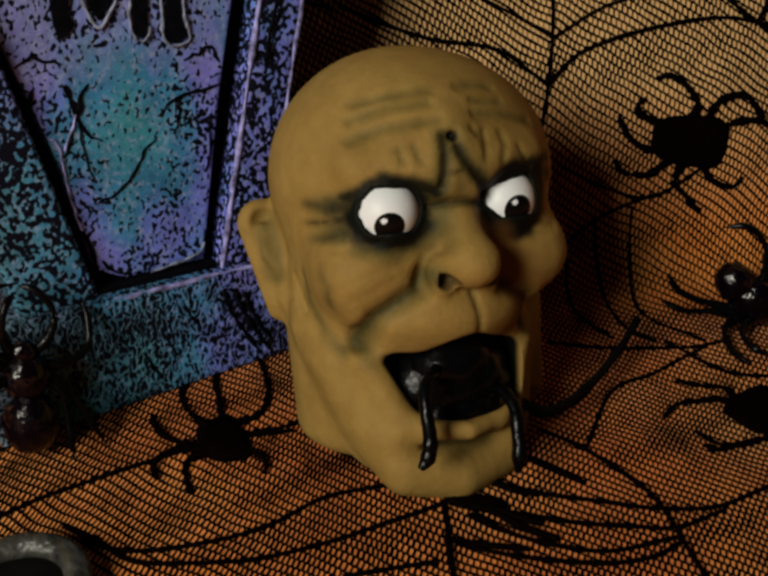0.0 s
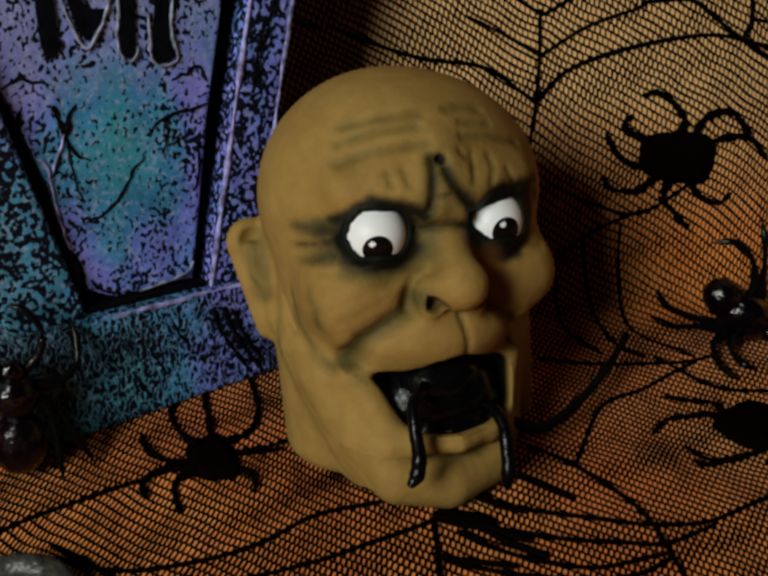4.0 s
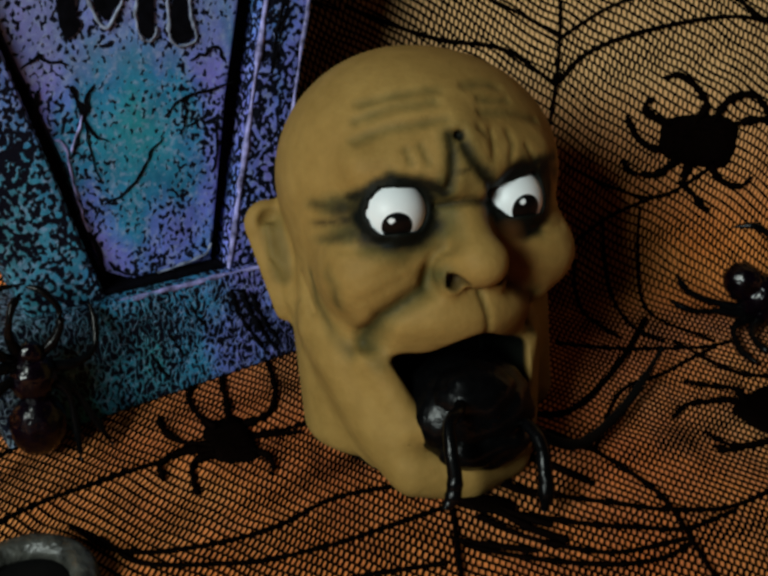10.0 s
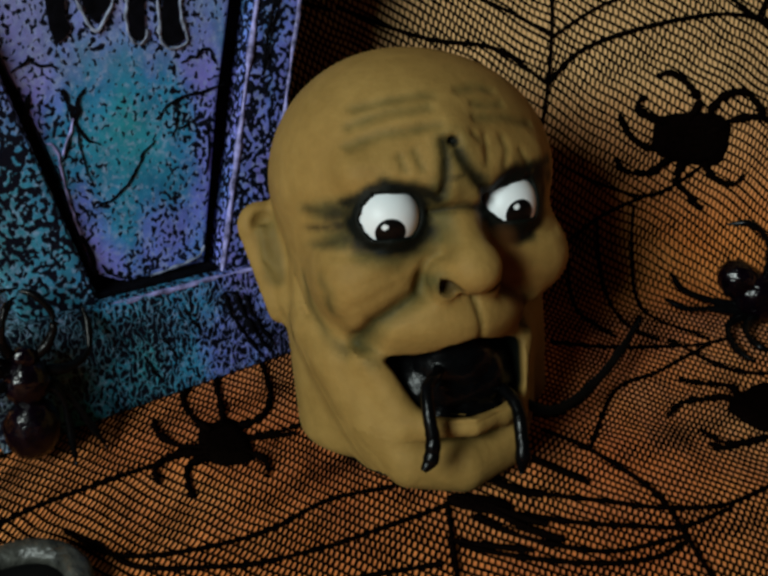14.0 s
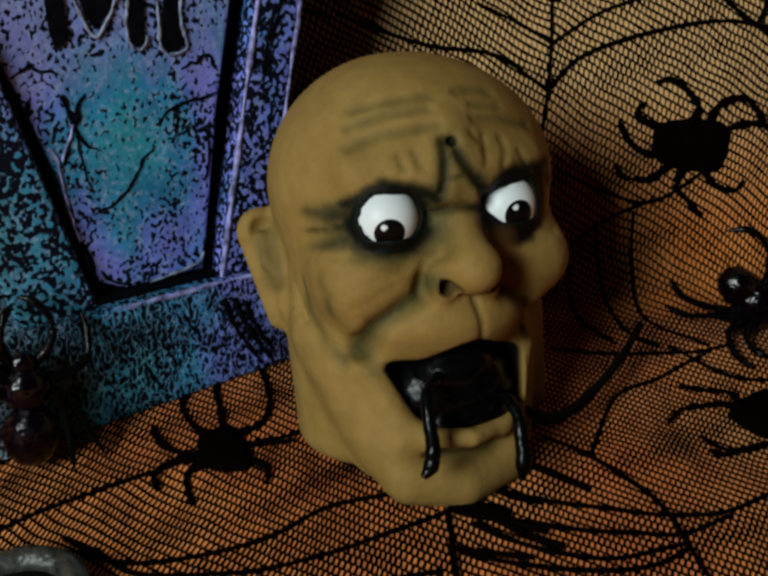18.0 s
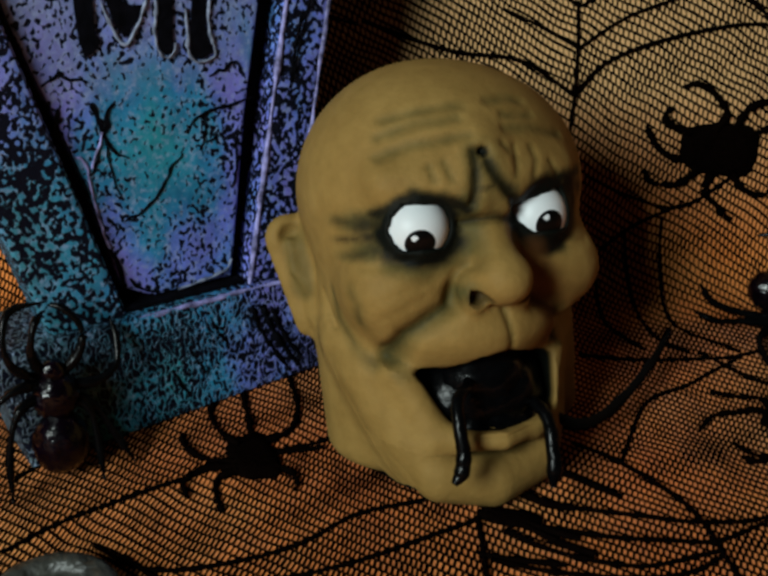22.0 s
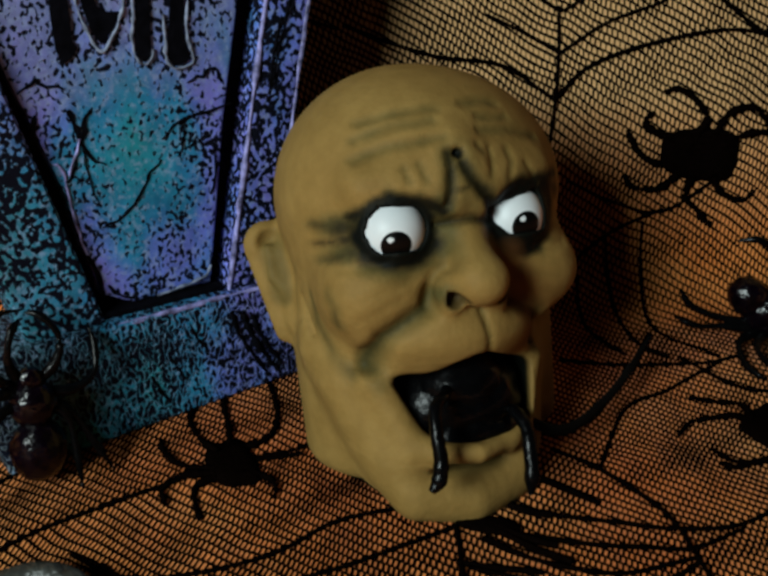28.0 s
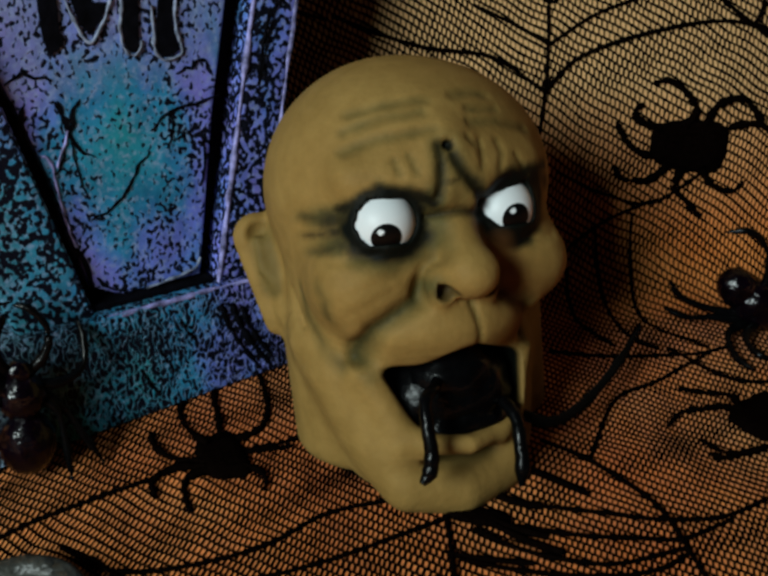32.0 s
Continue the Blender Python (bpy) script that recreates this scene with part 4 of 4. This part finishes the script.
    olive = np.maximum(olive, stroke(CHEEK_FOLD, 0.6, 4.6, True) * 0.95)
    black = np.maximum(black, stroke(CHEEK_FOLD[1:], 0.1, 2.2, True) * 0.45)
    olive = np.maximum(olive, stroke(((0, -58.5), (11, -57.5)), 1.0, 3.5, True) * 0.5)
    for line in FOREHEAD:
        olive = np.maximum(olive, stroke(line, 0.3, 2.6) * 0.62 * (0.85 + 0.25 * rough))
    for line in BROW_FOLDS:
        olive = np.maximum(olive, stroke(line, 0.2, 1.8) * 0.45)
    for a, b in (*JAW_LINES, ((40, -18, -15), (44, -4, -3)), ((36, -26, -20), (40, -18, -15)), ((-31, -24, -20), (-30, -29, -26))):
        olive = np.maximum(olive, np.clip(1 - rod(sx, y, z, a, b, 0.6) / 4.2, 0, 1) * 0.55)
    # the ear's bowl: shade of the hollow put into the colour
    olive = np.maximum(olive, np.clip(1 - rod(x, y, z, (49.5, 19.5, 26), (47.6, 18.5, 5), 3.0) / 3, 0, 1) * 0.6)
    # brown paint beside the nose, its cast shadow put into the same colour
    brown_shade = np.clip(1 - np.minimum(rod(sx, y, z, (16, -44, 12), (21, -40, 2), 2.5), rod(sx, y, z, (20, -41, 2), (23, -36, -14), 3.5)) / 6, 0, 1) * 0.75
    return np.stack([np.clip(black, 0, 1), np.clip(olive, 0, 1), brown_shade, np.ones(len(v))], 1)


def eyeballs(verts, faces, mats):
    """White eyes with big black pupils that roll down, set into the sockets of the same mesh."""
    for side, aim, glint in ((-1, Vector((-0.263, -0.845, -0.465)), Vector((-0.43, -0.855, -0.25))), (1, Vector((0.0, -0.943, -0.333)), Vector((-0.14, -0.985, -0.088)))):
        aim.normalize()
        glint.normalize()
        at = Vector((side * EYE_X, EYE_Y, EYE_Z))
        turn = aim.to_track_quat("Z", "Y")
        base, seg, rings = len(verts), 72, 60
        rays = []
        for r in range(rings + 1):
            th = math.pi * r / rings
            for s in range(seg):
                ph = 2 * math.pi * s / seg
                d = turn @ Vector((math.sin(th) * math.cos(ph), math.sin(th) * math.sin(ph), math.cos(th)))
                rays.append(d)
                verts.append(tuple(at + d * EYE_R))
        for r in range(rings):
            for s in range(seg):
                q = (s + 1) % seg
                faces.append((base + r * seg + s, base + (r + 1) * seg + s, base + (r + 1) * seg + q, base + r * seg + q))
                dot = (rays[r * seg + s] + rays[(r + 1) * seg + q]).normalized().dot(glint) > math.cos(radians(5.2))
                mats.append(2 if r < 9 and not dot else 1)


def head():
    ob = thing("monster_head", HEAD, "bald tan latex monster head with gaping mouth", "monster head")
    made = []
    whole_v, whole_f = skin(latex_skin, (-60, -66, -88), (60, 58, 88), 1.15)
    whole_c = paint(whole_v)
    quads = np.array(whole_f)
    c = whole_v[quads]
    n = np.cross(c[:, 2] - c[:, 0], c[:, 3] - c[:, 1])
    normal = np.zeros_like(whole_v)
    for i in range(4):
        np.add.at(normal, quads[:, i], n)
    normal /= np.linalg.norm(normal, axis=1)[:, None] + 1e-9
    top = whole_v[:, 2].argmax()
    if normal[top, 2] < 0:
        normal, quads = -normal, quads[:, ::-1]
    for name, k, keep in pieces(whole_v, whole_f):
        used, inverse = np.unique(quads[keep], return_inverse=True)
        v = whole_v[used]
        v = v - normal[used] * under(v, k)[:, None]
        colours = whole_c[used]
        verts = [tuple(p) for p in v]
        faces = [tuple(q) for q in inverse.reshape(-1, 4).tolist()]
        mats = [0] * len(faces)
        if k == 0:
            eyeballs(verts, faces, mats)
        me = bpy.data.meshes.new(name)
        me.from_pydata([(a * MM, b * MM, c * MM) for a, b, c in verts], [], faces)
        for m in (LATEX, EYE_WHITE, PUPIL):
            me.materials.append(m)
        me.polygons.foreach_set("material_index", mats)
        me.polygons.foreach_set("use_smooth", [True] * len(me.polygons))
        att = me.color_attributes.new("airbrush", "FLOAT_COLOR", "POINT")
        full = np.zeros((len(verts), 4))
        full[:len(colours)] = colours
        att.data.foreach_set("color", full.ravel())
        piece = new(name, me)
        piece.parent = ob
        made.append(piece)
    bm = bmesh.new()
    bmesh.ops.create_cone(bm, cap_ends=True, segments=40, radius1=0.031, radius2=0.030, depth=0.008)
    bmesh.ops.bevel(bm, geom=[e for e in bm.edges if abs(e.verts[0].co.z - e.verts[1].co.z) < 1e-6], offset=0.002, segments=2, affect="EDGES")
    base = part("base", bm, BLACK_MATTE, ob, "black rubber foot")
    base.matrix_basis = pose(0, 0.008, -0.0655, 21.7, 0, 0)
    return ob, made


# ---------------------------------------------------------------- the thing in the mouth, and plastic spiders
def creature():
    """Black spider that slides out of the mouth; built in the head's space."""
    ob = thing("mouth_spider", HEAD, "glossy black rubber spider crawling out of the mouth", "spider")

    def limb(name, points, r0, r1, mat=BLACK_GLOSS):
        verts, faces = tube(spline([tuple(c / 1000 for c in p) for p in points], 7), lambda f: (r0 + (r1 - r0) * f) * (1 if f < 0.86 else 1 - 4.5 * (f - 0.86)) / 1000, 12, 0.12)
        mesh_object(name, verts, faces, mat, ob)

    part("body", ellipsoid((0.0262, 0.0245, 0.0205), (0.0035, -0.014, -0.0375), 44, 30, 0.0022, 130), BLACK_GLOSS, ob)
    part("belly", ellipsoid((0.0180, 0.0080, 0.0085), (0.0030, -0.0300, -0.0490), 36, 24, 0.0016, 160), BLACK_GLOSS, ob)
    part("head", ellipsoid((0.0165, 0.0135, 0.0130), (0.0015, -0.0262, -0.0312), 32, 22, 0.0016, 200), BLACK_GLOSS, ob)
    limb("front_leg", [(-6, -30, -30), (-11, -40, -31.5), (-17.6, -45, -34.5), (-19.4, -48.5, -44), (-19.3, -49.5, -51.4), (-20.6, -49.5, -58), (-24, -49.5, -61.8)], 1.9, 3.0)
    limb("front_leg", [(10, -20, -40), (17, -32, -42), (18.5, -41, -47.5), (17.5, -45, -56.4), (16.7, -46.5, -64), (15.8, -46, -71.5)], 2.0, 3.0)
    limb("side_leg", [(16, -18, -42), (24, -30, -48), (38, -30, -55), (57.3, -19.7, -55.6), (85.1, -3.7, -48.2), (114.6, 15.2, -35.3)], 2.4, 1.7, BLACK_MATTE)
    return ob


def plastic_spider(m, label, balls, legs, thick):
    """balls: name, centre, radii, turn; legs: runs of points. Metres, in the spider's own space."""
    ob = thing("plastic_spider", m, label, "spider", "plastic spiders")
    for name, at, radii, turn in balls:
        bm = ellipsoid(radii, (0, 0, 0), 32, 22, 0.0005, 320)
        bmesh.ops.transform(bm, matrix=Matrix.Translation(at) @ Euler([radians(a) for a in turn]).to_matrix().to_4x4(), verts=bm.verts)
        part(name, bm, PURPLE_GLOSS, ob)
    for points in legs:
        verts, faces = tube(spline(points, 7), lambda f: thick * (1.05 - 0.35 * f) * (1 + 0.22 * math.sin(9.4 * f)) * (1 if f < 0.8 else 1 - 3.6 * (f - 0.8)), 10, 0.2)
        mesh_object("leg", verts, faces, BLACK_GLOSS, ob)
    return ob


def spiders():
    # against the foot of the stone, head up; x along the foot, y out from it
    plastic_spider(GRAVE, "shiny black and purple plastic spider against the gravestone",
                   [("abdomen", (0.0095, -0.0172, 0.0165), (0.0105, 0.0102, 0.0128), (0, 8, 0)), ("thorax", (0.0112, -0.0155, 0.0352), (0.0086, 0.0078, 0.0098), (0, 8, 0)),
                    ("head", (0.0118, -0.0150, 0.0455), (0.0050, 0.0045, 0.0050), (0, 0, 0))],
                   [[(0.0060, -0.0140, 0.0440), (0.0010, -0.0170, 0.0490), (-0.0034, -0.0180, 0.0560), (-0.0034, -0.0160, 0.0650), (0.0020, -0.0120, 0.0725), (0.0163, -0.0075, 0.0700)],
                    [(0.0080, -0.0140, 0.0450), (0.0050, -0.0170, 0.0560), (0.0080, -0.0160, 0.0660), (0.0130, -0.0120, 0.0690)],
                    [(0.0150, -0.0140, 0.0430), (0.0220, -0.0160, 0.0500), (0.0250, -0.0150, 0.0590), (0.0210, -0.0110, 0.0670), (0.0160, -0.0080, 0.0690)],
                    [(0.0160, -0.0140, 0.0380), (0.0260, -0.0170, 0.0370), (0.0350, -0.0160, 0.0400), (0.0385, -0.0110, 0.0480), (0.0384, -0.0075, 0.0560)],
                    [(0.0150, -0.0150, 0.0340), (0.0210, -0.0200, 0.0290), (0.0215, -0.0240, 0.0180), (0.0200, -0.0290, 0.0012)],
                    [(0.0160, -0.0150, 0.0350), (0.0240, -0.0190, 0.0270), (0.0285, -0.0220, 0.0160), (0.0340, -0.0250, 0.0012)],
                    [(0.0055, -0.0150, 0.0420), (-0.0030, -0.0180, 0.0440), (-0.0110, -0.0180, 0.0400), (-0.0170, -0.0150, 0.0300)],
                    [(0.0050, -0.0150, 0.0370), (-0.0040, -0.0190, 0.0350), (-0.0100, -0.0210, 0.0220), (-0.0130, -0.0230, 0.0012)]], 0.0018)
    # in the fold of the cloth
    plastic_spider(pose(0, 0, 0), "shiny dark purple plastic spider on the lace",
                   [("abdomen", (0.1628, 0.4340, 0.0225), (0.0088, 0.0088, 0.0098), (0, -35, 0)), ("thorax", (0.1745, 0.4340, 0.0130), (0.0150, 0.0112, 0.0112), (0, 38, 0)), ("head", (0.1860, 0.4300, 0.0060), (0.0050, 0.0050, 0.0045), (0, 0, 0))],
                   [[(0.1760, 0.4350, 0.0180), (0.1768, 0.4350, 0.0313), (0.1735, 0.4350, 0.0424), (0.1650, 0.4350, 0.0500), (0.1549, 0.4370, 0.0490)],
                    [(0.1810, 0.4350, 0.0150), (0.1806, 0.4350, 0.0313), (0.1790, 0.4350, 0.0480), (0.1770, 0.4400, 0.0600)],
                    [(0.1700, 0.4320, 0.0085), (0.1522, 0.4330, 0.0118), (0.1376, 0.4340, 0.0180), (0.1316, 0.4350, 0.0263)],
                    [(0.1700, 0.4310, 0.0060), (0.1539, 0.4310, 0.0085), (0.1402, 0.4310, 0.0090), (0.1296, 0.4330, 0.0130)],
                    [(0.1690, 0.4290, 0.0070), (0.1570, 0.4200, 0.0060), (0.1560, 0.4060, 0.0030), (0.1620, 0.3950, 0.0016)],
                    [(0.1720, 0.4280, 0.0070), (0.1640, 0.4170, 0.0060), (0.1660, 0.4080, 0.0030), (0.1720, 0.4040, 0.0016)],
                    [(0.1820, 0.4300, 0.0100), (0.1950, 0.4250, 0.0140), (0.2050, 0.4200, 0.0080), (0.2110, 0.4150, 0.0016)],
                    [(0.1840, 0.4340, 0.0120), (0.1980, 0.4380, 0.0200), (0.2090, 0.4400, 0.0150), (0.2160, 0.4400, 0.0060)]], 0.0019)


def ring_prop():
    ob = thing("grey_ring", RING, "grey weathered ring lying on the lace", "ring")
    bm = bmesh.new()
    for i in range(48):
        a = 2 * math.pi * i / 48
        for j in range(16):
            b = 2 * math.pi * j / 16
            r = 0.0045 * (1 + 0.14 * noise.noise(Vector((math.cos(a) * 2, math.sin(a) * 2, b))))
            bm.verts.new(((0.0188 + r * math.cos(b)) * math.cos(a), (0.0185 + r * math.cos(b)) * math.sin(a), 0.0045 + r * math.sin(b)))
    bm.verts.ensure_lookup_table()
    for i in range(48):
        for j in range(16):
            p, q = (i + 1) % 48, (j + 1) % 16
            bm.faces.new((bm.verts[i * 16 + j], bm.verts[p * 16 + j], bm.verts[p * 16 + q], bm.verts[i * 16 + q]))
    part("band", bm, PEWTER, ob)
    part("inlay", ellipsoid((0.0160, 0.0157, 0.002), (0, 0, 0.0025)), BLACK_MATTE, ob, "black hollow")


HEAD = pose(0.0103, 0.3645, 0.0622, -21.66, 3.96, 22.86)
GRAVE = pose(-0.1518, 0.3394, 0, 0, 0, 34.93)
RING = pose(-0.1175, 0.2545, 0.0012, 4, 0, 10)

room()
cloth()
gravestone()
head_thing, head_parts = head()
spider_thing = creature()
spiders()
ring_prop()
lace()


# ---------------------------------------------------------------- what moves
NODS = [(0, 0), (0.5, 0), (1, 1.6), (1.5, 0.34), (2, 0), (2.5, 0.88), (3, 1.6), (3.5, 0.04), (4, 1.4), (4.5, 0.2), (4.9, 1.1), (5.3, 0), (5.5, 0), (10.6, 0), (11, 0.9), (11.5, 0.4), (11.8, 0), (13.6, 0), (14, 1.5), (14.5, 1.3), (14.8, 0), (15.6, 0), (16, 1.2), (16.5, 0.2), (17, 0.25), (17.5, 1.9), (18, 0), (18.5, 0.6), (19, 1.9), (19.5, 0), (20, 1.1), (20.5, 1.7), (21, 0.06), (21.5, 1.4), (22, 1.4), (22.5, 0.1), (23, 0.1), (23.5, 0), (26.2, 0), (26.5, -0.3), (28, -0.3), (28.5, 1.05), (29, 0.15), (29.5, -0.3), (30, 1.3), (30.5, 0), (31, -0.2), (31.5, 1.5), (32, -0.2)]
SLIDES = [(0, 0), (6.2, 0), (6.5, 0.27), (7.0, 0.86), (7.4, 1), (12.1, 1), (12.5, 0.55), (12.9, 0), (22.8, 0), (23.0, 0.17), (23.5, 0.65), (23.9, 1), (25.4, 1), (25.8, 0.5), (26.2, 0), (32, 0)]


def motions():
    # the face nods about the axis through the ears
    pivot = Vector((0, 0.028, 0.008))
    for k, piece in enumerate(head_parts[:BANDS + 2]):
        share = 1 - 2.0 * k / (BANDS + 1)
        walk(piece, [(t, Matrix.Translation(pivot) @ pose(0, 0, 0, a * share) @ Matrix.Translation(-pivot)) for t, a in NODS])
    # the chin is drawn up under the jaw as the face nods
    walk(head_parts[BANDS + 2], [(t, Matrix.Translation(pivot + Vector((0, 0, 0.0018 * a))) @ pose(0, 0, 0, -1.0 * a) @ Matrix.Translation(-pivot)) for t, a in NODS])
    # the spider slides out over the lip and back
    walk(spider_thing, [(t, HEAD @ pose(0, -0.0110 * s, -0.0108 * s)) for t, s in SLIDES])


motions()
